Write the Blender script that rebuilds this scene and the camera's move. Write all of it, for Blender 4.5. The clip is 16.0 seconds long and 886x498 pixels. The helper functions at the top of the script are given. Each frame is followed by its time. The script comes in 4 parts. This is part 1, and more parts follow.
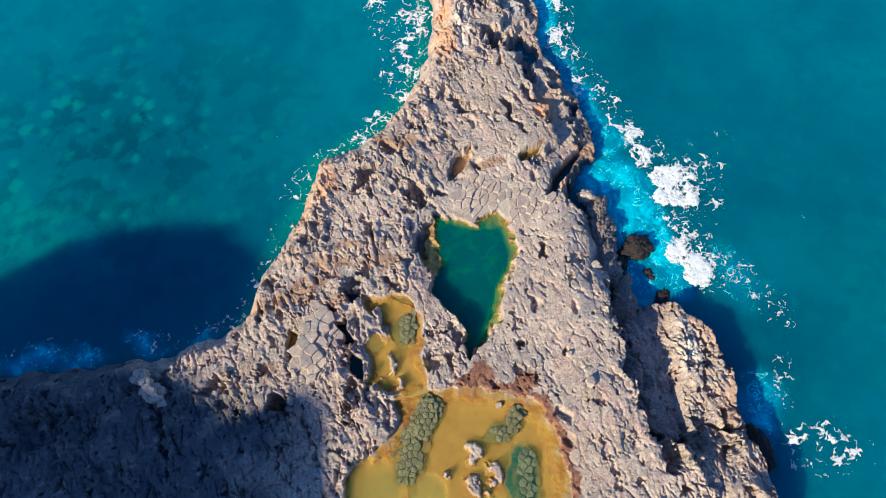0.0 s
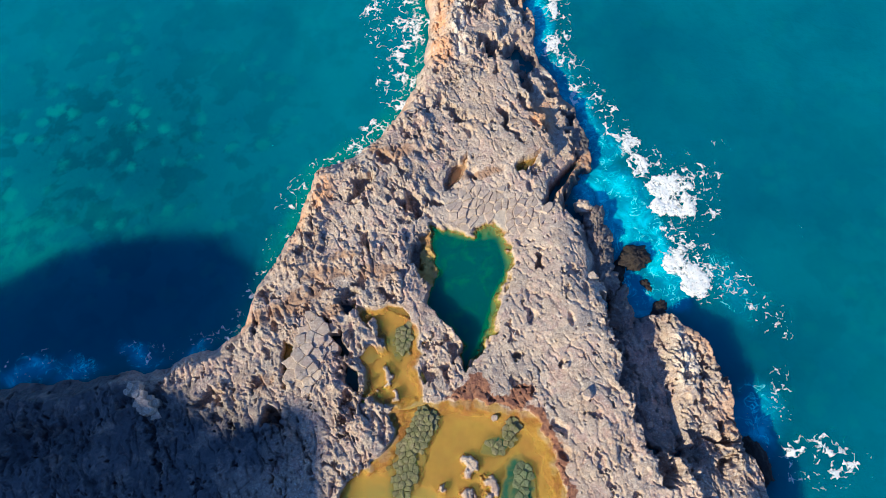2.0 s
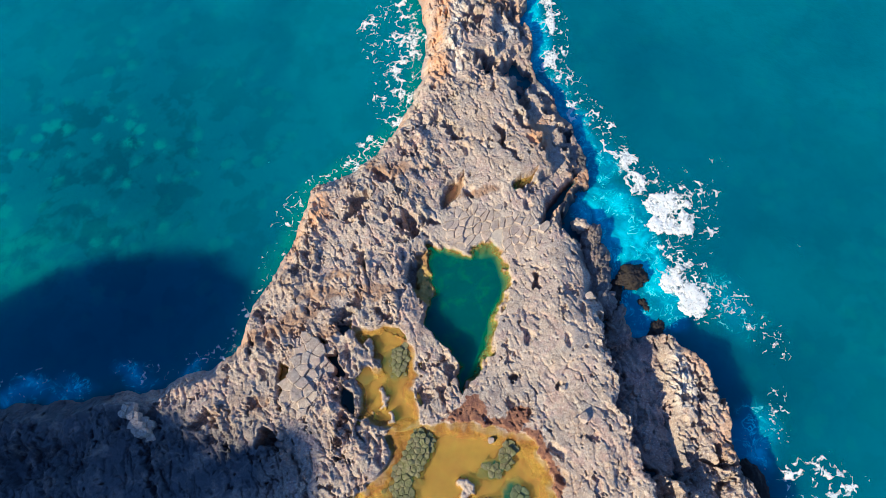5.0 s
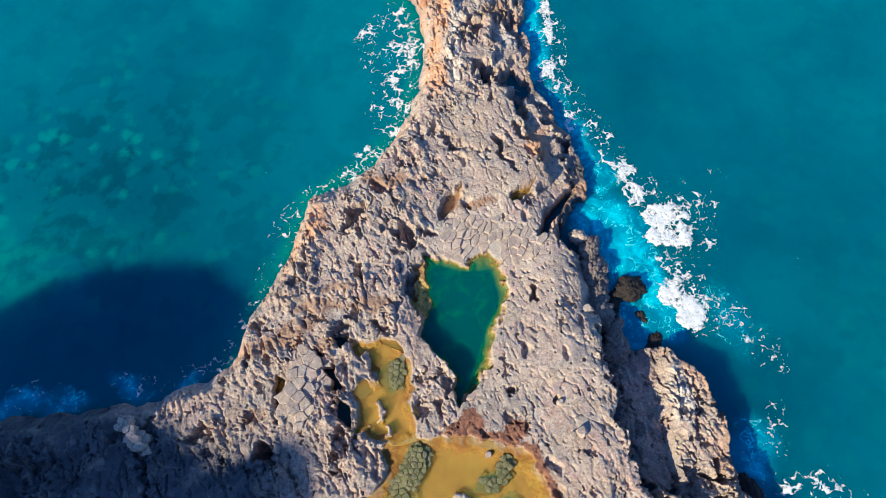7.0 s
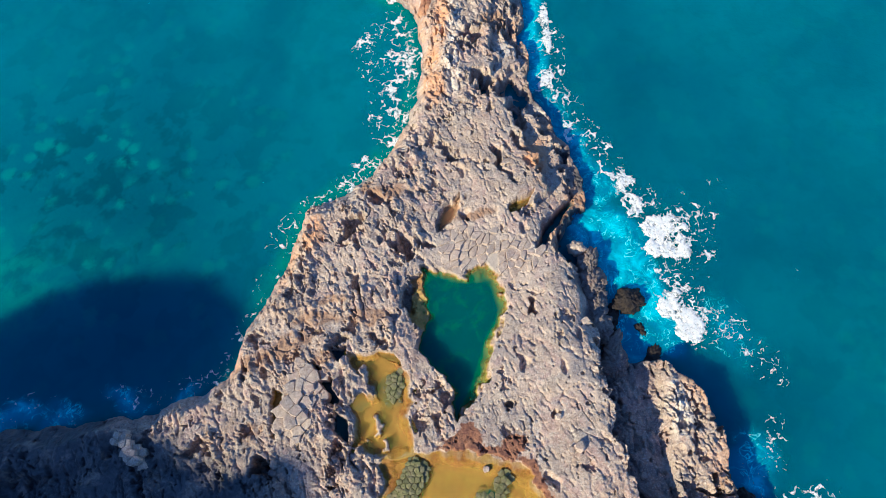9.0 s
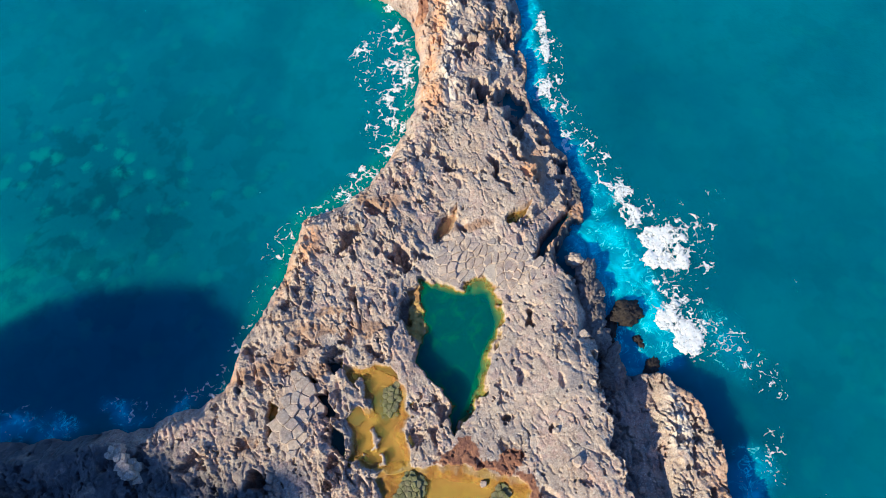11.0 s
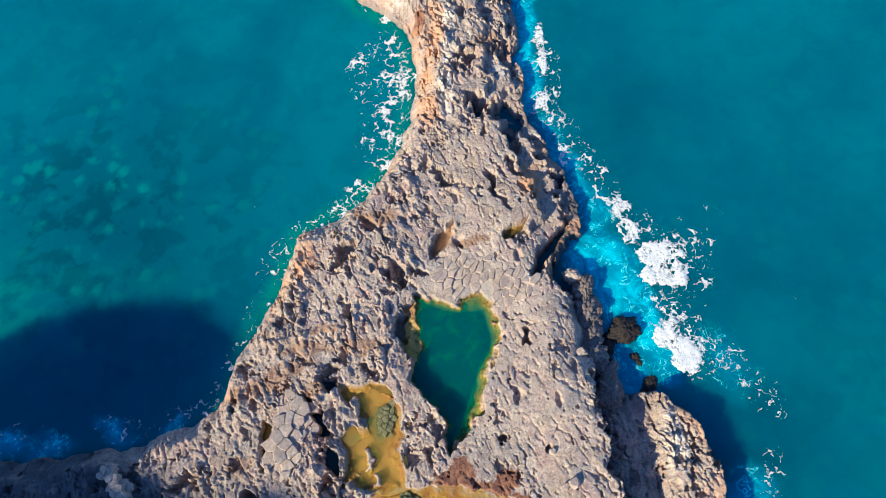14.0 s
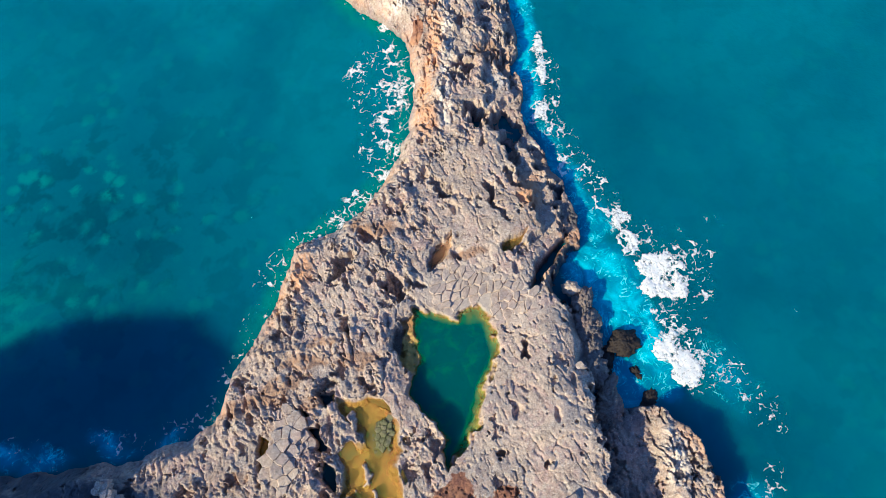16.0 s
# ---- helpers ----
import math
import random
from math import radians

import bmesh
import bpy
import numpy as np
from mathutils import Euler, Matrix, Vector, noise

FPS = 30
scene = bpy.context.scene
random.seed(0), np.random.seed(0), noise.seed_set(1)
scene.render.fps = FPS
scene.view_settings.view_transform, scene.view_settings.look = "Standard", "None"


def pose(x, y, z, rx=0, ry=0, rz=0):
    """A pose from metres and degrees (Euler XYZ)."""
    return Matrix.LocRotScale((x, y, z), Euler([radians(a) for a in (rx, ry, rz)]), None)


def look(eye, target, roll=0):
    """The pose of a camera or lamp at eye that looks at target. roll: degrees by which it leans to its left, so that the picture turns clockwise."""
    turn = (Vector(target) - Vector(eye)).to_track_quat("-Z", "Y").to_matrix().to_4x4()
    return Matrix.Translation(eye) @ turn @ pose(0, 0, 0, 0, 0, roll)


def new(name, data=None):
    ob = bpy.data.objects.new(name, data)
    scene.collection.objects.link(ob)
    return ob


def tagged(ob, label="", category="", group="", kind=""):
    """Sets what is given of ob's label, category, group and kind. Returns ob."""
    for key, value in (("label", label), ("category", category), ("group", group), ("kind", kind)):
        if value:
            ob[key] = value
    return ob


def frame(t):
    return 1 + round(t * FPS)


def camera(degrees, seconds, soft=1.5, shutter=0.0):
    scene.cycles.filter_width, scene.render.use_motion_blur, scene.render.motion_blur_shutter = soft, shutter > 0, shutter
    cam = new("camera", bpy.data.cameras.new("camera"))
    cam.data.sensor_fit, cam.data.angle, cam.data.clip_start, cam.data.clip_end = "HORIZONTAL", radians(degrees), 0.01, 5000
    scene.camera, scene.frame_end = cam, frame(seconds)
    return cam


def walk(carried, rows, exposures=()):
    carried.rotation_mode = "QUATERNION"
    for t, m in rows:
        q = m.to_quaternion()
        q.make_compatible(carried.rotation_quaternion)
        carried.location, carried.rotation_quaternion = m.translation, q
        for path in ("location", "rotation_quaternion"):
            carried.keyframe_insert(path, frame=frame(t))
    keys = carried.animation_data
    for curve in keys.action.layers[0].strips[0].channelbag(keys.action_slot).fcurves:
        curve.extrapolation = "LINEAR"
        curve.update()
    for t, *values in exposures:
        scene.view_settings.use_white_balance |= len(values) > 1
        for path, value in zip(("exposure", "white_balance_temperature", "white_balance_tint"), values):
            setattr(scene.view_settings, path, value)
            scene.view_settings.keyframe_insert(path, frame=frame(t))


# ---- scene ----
import functools

# A rocky promontory with tide pools, seen from a slow drone that looks steeply down.
# Metres; +y is the way that the drone flies.
cam = camera(70.0, 16.0, soft=1.0)
PATH = [
    (0, 3.597, -0.087, 55.313),
    (1, 3.827, 0.331, 55.327),
    (2, 3.920, 0.871, 55.389),
    (3, 3.995, 1.427, 55.488),
    (4, 4.097, 1.988, 55.634),
    (5.25, 4.207, 2.661, 55.803),
    (6.5, 4.324, 3.300, 55.940),
    (7.5, 4.444, 3.781, 56.011),
    (8.5, 4.507, 4.332, 56.094),
    (9.25, 4.565, 4.743, 56.142),
    (10.25, 4.670, 5.270, 56.190),
    (11.5, 4.820, 5.901, 56.229),
    (12.5, 4.939, 6.381, 56.245),
    (13.5, 5.015, 6.886, 56.245),
    (14.5, 5.089, 7.424, 56.238),
    (15.25, 5.122, 7.854, 56.233),
    (16, 5.172, 8.297, 56.223),
]
walk(cam, [(t, pose(x, y, z, 22.38 + 0.0120 * t, 3.74 - 0.0193 * t, 0.0081 * (8 - t))) for t, x, y, z in PATH], [(0.0, 0.42, 4270, 8), (16.0, 0.42, 4270, 8)])

# ---- light ----
SUN_HEIGHT, SUN_SIDE = 30.0, 40.0   # degrees over the horizon; degrees by which the light runs from +x towards +y
world = bpy.data.worlds.new("sky")
scene.world = world
world.use_nodes = True
sky = world.node_tree.nodes.new("ShaderNodeTexSky")
sky.sky_type, sky.sun_disc = "NISHITA", False
sky.ozone_density, sky.dust_density = 1.6, 0.2
sky.sun_elevation, sky.sun_rotation = radians(SUN_HEIGHT), radians(-90 - SUN_SIDE)
world.node_tree.nodes["Background"].inputs["Strength"].default_value = 0.082
world.node_tree.links.new(sky.outputs[0], world.node_tree.nodes["Background"].inputs["Color"])
sun_data = bpy.data.lights.new("sun", "SUN")
sun_data.energy, sun_data.angle, sun_data.color = 5.9, radians(0.6), (1.0, 0.69, 0.29)
sun = new("sun", sun_data)
ALONG = Vector((math.cos(radians(SUN_SIDE)), math.sin(radians(SUN_SIDE)), 0))
sun.matrix_world = look((0, 0, 80), Vector((0, 0, 80)) + ALONG * math.cos(radians(SUN_HEIGHT)) - Vector((0, 0, math.sin(radians(SUN_HEIGHT)))))


# ---- fields on the plan ----
@functools.cache
def lattice(seed):
    r = np.random.RandomState(seed)
    perm, turn = np.concatenate([r.permutation(256)] * 3), r.rand(256) * 2 * np.pi
    return perm, np.cos(turn), np.sin(turn)


def grain(x, y, size, seed=0):
    """Smooth noise of about -0.7 to 0.7, with bumps of that size."""
    perm, east, north = lattice(seed)
    x, y = np.asarray(x) / size, np.asarray(y) / size
    i, j = np.floor(x).astype(int), np.floor(y).astype(int)
    u, v = x - i, y - j
    out = 0
    su, sv = u * u * u * (u * (u * 6 - 15) + 10), v * v * v * (v * (v * 6 - 15) + 10)
    for a in (0, 1):
        for b in (0, 1):
            g = perm[perm[(i + a) & 255] + ((j + b) & 255)]
            w = (su if a else 1 - su) * (sv if b else 1 - sv)
            out = out + w * (east[g] * (u - a) + north[g] * (v - b))
    return out


def layers(x, y, size, count=4, seed=0, gain=0.5):
    return sum(gain ** k * grain(x, y, size / 2 ** k, seed + 7 * k) for k in range(count))


def ridges(x, y, size, count=3, seed=0, gain=0.55):
    return sum(gain ** k * (0.35 - np.abs(grain(x, y, size / 2.1 ** k, seed + 5 * k))) for k in range(count))


def cells(x, y, size, seed=0):
    """Distances to the nearest and second nearest of scattered points, in units of size, and a random number for the nearest."""
    perm = lattice(seed)[0]
    r = np.random.RandomState(seed + 99).rand(256, 3)
    x, y = np.asarray(x) / size, np.asarray(y) / size
    i, j = np.floor(x).astype(int), np.floor(y).astype(int)
    f1, f2, who = np.full(x.shape, 9.0), np.full(x.shape, 9.0), np.zeros(x.shape)
    for a in (-1, 0, 1):
        for b in (-1, 0, 1):
            h = perm[perm[(i + a) & 255] + ((j + b) & 255)]
            d = np.hypot(i + a + 0.1 + 0.8 * r[h, 0] - x, j + b + 0.1 + 0.8 * r[h, 1] - y)
            nearer = d < f1
            f2 = np.where(nearer, f1, np.minimum(f2, d))
            who = np.where(nearer, r[h, 2], who)
            f1 = np.minimum(f1, d)
    return f1, f2, who


def facets(x, y, size, seed, lift, slope):
    """Broken faces: each scattered cell is a plane with a height and a tilt of its own."""
    perm = lattice(seed)[0]
    r = np.random.RandomState(seed + 99).rand(256, 5)
    x, y = np.asarray(x) / size, np.asarray(y) / size
    i, j = np.floor(x).astype(int), np.floor(y).astype(int)
    best, out = np.full(x.shape, 9.0), np.zeros(x.shape)
    for a in (-1, 0, 1):
        for b in (-1, 0, 1):
            h = perm[perm[(i + a) & 255] + ((j + b) & 255)]
            dx, dy = x - (i + a + r[h, 0]), y - (j + b + r[h, 1])
            d = dx * dx + dy * dy
            face = lift * (r[h, 2] - 0.5) + slope * size * ((r[h, 3] - 0.5) * dx + (r[h, 4] - 0.5) * dy)
            out = np.where(d < best, face, out)
            best = np.minimum(best, d)
    return out


def ease(v, low, high):
    t = np.clip((v - low) / (high - low), 0, 1)
    return t * t * (3 - 2 * t)


def inside(x, y, outline, reach=6.0):
    """Distance to an outline: plus inside, minus outside, cut off at reach outside its box."""
    pts = np.array(outline)
    out = np.full(x.shape, -float(reach))
    near = (x > pts[:, 0].min() - reach) & (x < pts[:, 0].max() + reach) & (y > pts[:, 1].min() - reach) & (y < pts[:, 1].max() + reach)
    px, py = x[near], y[near]
    best, odd = np.full(px.shape, 1e9), np.zeros(px.shape, bool)
    for (ax, ay), (bx, by) in zip(pts, np.roll(pts, -1, 0)):
        ex, ey = bx - ax, by - ay
        s = np.clip(((px - ax) * ex + (py - ay) * ey) / (ex * ex + ey * ey + 1e-9), 0, 1)
        best = np.minimum(best, (px - ax - s * ex) ** 2 + (py - ay - s * ey) ** 2)
        if ey:
            odd ^= ((ay > py) != (by > py)) & (px < ax + (py - ay) * ex / ey)
    out[near] = np.where(odd, 1, -1) * np.sqrt(best)
    return out


# ---- outlines of the plan ----
TIDE = 1.3   # level of the sea
WEST_SHORE = [(-45.85, 9.65), (-39.73, 10.52), (-35.13, 11.09), (-30.22, 11.45), (-27.47, 12.04), (-24.35, 12.01), (-22.94, 12.92), (-19.45, 13.92), (-17.38, 16.09), (-16.78, 18.68), (-15.66, 21.29), (-14.20, 24.16), (-13.05, 26.82), (-12.21, 31.18), (-9.50, 32.51), (-6.16, 34.91), (-4.11, 37.89), (-2.81, 40.30)] + [(-1.72, 43.87), (-1.12, 46.60), (-1.06, 50.15), (-1.69, 54.29), (-2.61, 56.58), (-4.68, 58.37), (-7.30, 60.15), (-9.72, 62.78), (-13.06, 67.75)]
EAST_SHORE = [(9.13, 64.68), (9.25, 59.78), (9.95, 55.10), (9.48, 51.45), (10.45, 47.52), (9.60, 45.89), (10.51, 43.29), (11.77, 41.16), (13.36, 36.77), (14.38, 34.95), (14.59, 32.33)] + [(14.59, 30.83), (13.22, 29.28), (12.05, 27.87), (12.30, 26.91), (13.90, 26.17), (14.57, 24.48), (14.84, 21.95)] + [(14.50, 18.53), (14.74, 16.26)] + [(17.76, 16.49), (19.42, 16.46)] + [(20.48, 15.98), (21.93, 14.55), (22.55, 13.08), (23.70, 11.16), (23.76, 8.85), (23.65, 6.61), (24.20, 5.09), (24.90, 2.98), (25.22, 0.66), (25.33, -2.39)]
COAST = WEST_SHORE + [(-6.0, 90.0), (12.0, 90.0)] + EAST_SHORE + [(40.0, -40.0), (40.0, -160.0), (-60.0, -160.0), (-60.0, 8.0)]
GAP = [(14.09, 17.90), (14.34, 15.97), (14.32, 14.09), (14.81, 11.36), (15.39, 8.32), (16.15, 6.04), (17.14, 4.23)] + [(20.44, 4.93), (19.96, 6.86), (19.10, 9.31), (18.72, 12.09), (18.66, 14.24), (20.15, 14.96), (19.32, 16.95), (17.48, 19.56)]
TERRACE = [(17.32, 15.13), (18.04, 17.16), (20.76, 17.63), (22.64, 15.81), (23.32, 13.58), (24.53, 11.42), (24.71, 8.88), (24.49, 6.64), (24.95, 5.13), (25.80, 3.02), (26.19, 0.71), (26.09, -3.84), (21.62, -3.88), (20.29, 0.76), (19.72, 4.06), (18.79, 6.88), (17.91, 9.37), (17.53, 12.19)]
GULLY = [(16.26, 6.55), (17.20, 5.68), (18.49, 3.98), (18.46, 2.33), (17.42, 2.53), (16.34, 3.98)]
HEART = [(-0.66, 25.13), (1.01, 24.74), (2.96, 23.90), (4.12, 24.78), (5.27, 25.21), (6.40, 23.82), (6.81, 21.48), (6.36, 19.23), (5.69, 17.16), (5.12, 14.83), (4.40, 13.26), (3.22, 12.20), (2.36, 11.25), (1.89, 12.22), (2.21, 13.77), (1.54, 14.98), (0.18, 16.01), (-1.11, 17.36), (-0.78, 19.15), (0.07, 20.20), (-0.54, 22.19)]
LEDGE = [(-1.68, 23.80), (-0.54, 24.23), (-0.13, 22.09), (0.28, 20.34), (-0.62, 19.07), (-1.54, 19.94), (-1.86, 21.85)]
YELLOW = [(-4.29, 8.12), (-2.66, 8.75), (-0.38, 8.84), (1.00, 9.12), (3.29, 8.94), (5.80, 8.49), (7.38, 8.13), (8.32, 7.06), (9.21, 4.89), (9.74, 2.79), (9.93, 0.67), (10.14, -3.14), (-7.81, -3.09), (-7.46, 0.78), (-7.09, 2.48), (-5.63, 3.80), (-3.92, 5.24), (-3.30, 6.71)]
CUSP = [(-6.72, 17.07), (-5.35, 16.77), (-3.73, 17.28), (-2.26, 16.17), (-1.36, 14.39), (-1.24, 12.46), (-1.71, 11.60), (-0.95, 10.12), (-1.02, 8.65), (-2.89, 8.39), (-5.04, 8.83), (-5.97, 9.37), (-5.85, 10.75), (-6.49, 12.45), (-5.83, 13.22), (-4.18, 13.41), (-5.27, 14.67), (-6.55, 15.66)]
BROWN = [(2.94, 32.00), (3.12, 30.51), (1.92, 28.92), (0.66, 27.84), (0.45, 28.44), (0.87, 30.14), (1.73, 30.87)]
LEAF = [(7.06, 30.05), (7.87, 30.90), (9.21, 31.78), (9.85, 32.08), (9.15, 30.64), (8.08, 29.78)]
MOAT = [(-10.65, 16.60), (-9.45, 16.19), (-8.10, 14.88), (-7.42, 13.00), (-7.95, 12.32), (-8.76, 13.10), (-9.43, 14.58)]
SLOT = [(-12.83, 14.21), (-12.20, 13.62), (-12.18, 11.30), (-12.62, 10.93), (-12.98, 12.74)]
NOOK = [(-8.48, 17.58), (-7.01, 17.47), (-6.77, 16.55), (-7.81, 16.15)]
CHINK = [(-7.85, 12.08), (-6.80, 11.80), (-6.25, 10.11), (-6.88, 9.74), (-7.59, 10.85)]
RUST = [(1.17, 9.11), (2.28, 10.63), (3.40, 11.24), (4.01, 10.73), (4.32, 9.32), (5.74, 9.42), (6.75, 10.53), (7.66, 10.32), (7.66, 9.01), (8.58, 7.69), (9.40, 6.48), (10.01, 4.25), (10.53, 1.82), (10.62, -4.06), (-0.75, -4.02), (-0.75, 8.70)]
INLET = [(9.67, 26.44), (10.48, 28.87), (11.93, 30.76), (13.11, 31.78), (13.50, 31.15), (12.16, 29.51), (11.04, 27.67), (10.28, 26.11)]
SURF = [(13.36, 31.13), (14.73, 31.87), (16.47, 31.62), (18.02, 30.78), (19.36, 29.17), (20.13, 27.18), (20.61, 25.01), (20.99, 22.65), (21.56, 19.90), (21.84, 17.35), (20.59, 16.59), (19.54, 18.76), (19.06, 21.12), (17.62, 22.92), (16.27, 22.16), (15.30, 23.37), (15.11, 25.35), (14.53, 26.94), (13.55, 28.55)]
BACKWASH = [(14.52, 22.40), (16.65, 21.76), (19.16, 20.73), (20.31, 17.18), (19.35, 15.82), (16.84, 15.46), (15.10, 17.26)]
NECK_SURF = [(10.83, 44.72), (12.79, 44.23), (14.54, 40.19), (16.48, 36.55), (18.21, 33.53), (16.47, 31.23), (14.34, 31.89), (13.56, 35.08), (11.61, 40.11)]
NORTH_SURF = [(9.26, 61.75), (11.43, 61.60), (11.62, 53.63), (12.01, 48.63), (11.61, 45.08), (9.65, 44.97), (9.45, 49.76), (9.26, 55.76)]
POOLS = {  # outline, water level, depth, width of the slope under water
    "heart": (HEART, 2.8, 2.3, 1.5), "yellow": (YELLOW, 3.72, 0.3, 2.2), "cusp": (CUSP, 3.78, 0.28, 1.2),
    "brown": (BROWN, 3.15, 0.6, 0.9), "leaf": (LEAF, 3.35, 1.0, 0.6), "moat": (MOAT, 3.0, 1.1, 0.4), "slot": (SLOT, 3.2, 0.6, 0.4),
    "nook": (NOOK, 3.3, 1.2, 0.5), "chink": (CHINK, 3.3, 1.1, 0.4)}
ISLETS = [(2.54, 4.16, 1.25, 0.8), (4.31, 2.64, 1.2, 0.8), (-3.94, 10.87, 1.1, 0.55), (-3.18, 9.46, 0.6, 0.45), (-5.30, 14.85, 0.9, 0.6), (2.59, 1.53, 1.1, 0.8), (3.91, 1.53, 0.8, 0.7), (0.56, 2.24, 0.5, 0.4), (-4.69, 9.71, 0.4, 0.4)]

SUNK = [((6.30, 2.03), 2.9, 1.35, 92, 1.5), ((4.57, 5.37), 1.2, 0.8, 25, 0.9), ((-1.46, 6.13), 2.4, 1.0, 66, 0.25), ((-2.66, 3.45), 2.2, 1.1, 80, 0.3), ((5.53, 6.28), 1.0, 0.7, 50, 0.6),
        ((-5.11, 1.17), 2.6, 2.6, 0, 0.5), ((-0.95, 1.03), 1.6, 1.7, 0, 0.5), ((-3.38, 13.75), 1.5, 0.8, 100, 0.75), ((-5.60, 12.85), 0.9, 0.7, 0, 0.75), ((-3.08, 16.47), 1.2, 0.35, -25, 0.6)]


def dent(x, y, place, long, wide, turn):
    """0 at the rim of an oval to 1 in its middle."""
    c, s = math.cos(radians(turn)), math.sin(radians(turn))
    u, v = (x - place[0]) * c + (y - place[1]) * s, (y - place[1]) * c - (x - place[0]) * s
    return np.clip(1 - np.hypot(u / long, v / wide), 0, 1)


def plan(x, y):
    """Height of the rock at places of the plan, and masks for its material."""
    wx = x + 0.5 * layers(x, y, 2.4, 4, 11)
    wy = y + 0.5 * layers(x, y, 2.4, 4, 31)
    coast = inside(wx, wy, COAST, 30)
    west = ease(-x + 0.25 * (y - 20), -3, 5)                       # 1 on the lower western half
    level = 4.15 + 0.008 * x - 0.95 * np.exp(-((x - 4.0) / 6) ** 2 - ((y - 22.5) / 6.5) ** 2)
    level = level + 0.85 * np.exp(-((x - 12.5) / 4) ** 2 - ((y - 11) / 7.5) ** 2) - 0.4 * np.exp(-((x - 2) / 4) ** 2 - ((y - 33) / 4) ** 2)
    level = level - 0.3 * ease(y, 34, 42) - 0.8 * ease(coast, 4.0, 0.3) * ease(y, 26, 30) * ease(x, 4, 8)
    level = level - 1.1 * ease(x, 10.5, 14.5) * ease(y, 13.5, 20.5) * ease(y, 33.0, 29.5) - 0.5 * ease(y, 45, 49) * ease(x, 4, 8)
    # broken ground: ribs and crags in the west and along the cliffs, a worn plateau with scattered pits in the east
    east_rim = ease(coast, 3.0, 0.6) * ease(x, 6, 10)
    knobby = np.exp(-((x + 4.5) / 3.5) ** 2 - ((y - 13.5) / 5) ** 2) + np.exp(-((x + 7) / 3) ** 2 - ((y - 5) / 7) ** 2) + 0.7 * np.exp(-((x - 0.5) / 1.6) ** 2 - ((y - 13) / 2.6) ** 2)
    rough = np.clip(0.05 + 0.42 * west + 0.5 * knobby + 0.35 * east_rim + 0.30 * ease(y, 38, 46) + 0.7 * ease(x, 17.5, 19) + 0.6 * np.exp(-((x - 16) / 1.8) ** 2) * ease(y, 19, 15) + 0.5 * np.exp(-((x - 12.5) / 2.0) ** 2 - ((y - 27.5) / 2.5) ** 2) + 0.45 * layers(x, y, 5, 3, 3), 0.03, 1.15)
    rough = rough * (0.35 + 0.85 * ease(layers(x, y, 3.4, 3, 131), -0.22, 0.28))
    ax, ay = 0.94 * x + 0.34 * y, -0.34 * x + 0.94 * y             # across and along the strike of the beds
    swell = 0.34 * layers(x, y, 7, 3, 5)
    ux, uy = x + 0.55 * layers(x, y, 1.6, 3, 24), y + 0.55 * layers(x, y, 1.6, 3, 27)
    vx, vy = ux + 0.22 * layers(x, y, 0.6, 3, 141), uy + 0.22 * layers(x, y, 0.6, 3, 144)
    steps = level + swell + 0.9 * grain(ax, ay * 0.6, 3.2, 8) + 0.35 * layers(ux, uy, 1.3, 3, 9)
    pitch = 0.62
    part_step = steps / pitch - np.floor(steps / pitch)
    terraced = pitch * (np.floor(steps / pitch) + ease(part_step, 0.84, 1.0))
    h = level + swell + rough * (0.62 * (terraced - steps) + 0.15)
    h = h + rough * west * 0.8 * ridges(ax + 0.25 * layers(x, y, 1.6, 3, 26), ay * 0.20, 2.3, 3, 28, 0.45)
    crag = sum(0.60 ** k * (0.28 - np.abs(grain(0.9 * vx + 0.35 * vy, 0.62 * vy - 0.2 * vx, 2.0 / 2.0 ** k, 51 + 3 * k))) for k in range(5))
    h = h + rough * 0.80 * crag
    cut = np.exp(-(grain(ax + 0.3 * layers(x, y, 0.9, 3, 151), 0.26 * ay, 1.15, 153) / 0.06) ** 2) * ease(grain(x, y, 1.7, 155), -0.08, 0.12)
    h = h - (0.05 + 0.60 * rough) * cut
    sx1, sy1 = ax + 0.36 * layers(x, y, 1.3, 4, 73, 0.55), 0.62 * ay + 0.36 * layers(x, y, 1.3, 4, 75, 0.55)
    h = h + 0.32 * rough * facets(sx1, sy1, 2.5, 46, 1.1, 0.7)
    h = h + (0.02 + 0.13 * rough) * facets(sx1 + 0.3 * sy1, 1.1 * sy1, 0.8, 47, 0.55, 0.9)
    h = h + (0.03 + 0.08 * rough) * facets(sy1, sx1, 0.33, 48, 0.22, 0.9)
    # pits, sparse on the plateau and crowded in the crags
    crowd = layers(x, y, 6, 2, 39)
    holes = layers(0.8 * ax + 0.3 * grain(x, y, 0.6, 29), ay * 0.5, 1.0, 4, 35, 0.6) + 0.25 * crowd
    h = h - (0.30 + 0.6 * rough) * ease(holes, 0.45 - 0.08 * rough, 0.485 - 0.08 * rough)
    nicks = layers(x * 0.9 + 0.12 * grain(x, y, 0.3, 30) + 0.5 * y, y * 0.55 - 0.3 * x, 0.42, 3, 37) + 0.22 * crowd
    h = h - (0.09 + 0.12 * rough) * ease(nicks, 0.34 - 0.05 * rough, 0.40 - 0.05 * rough)
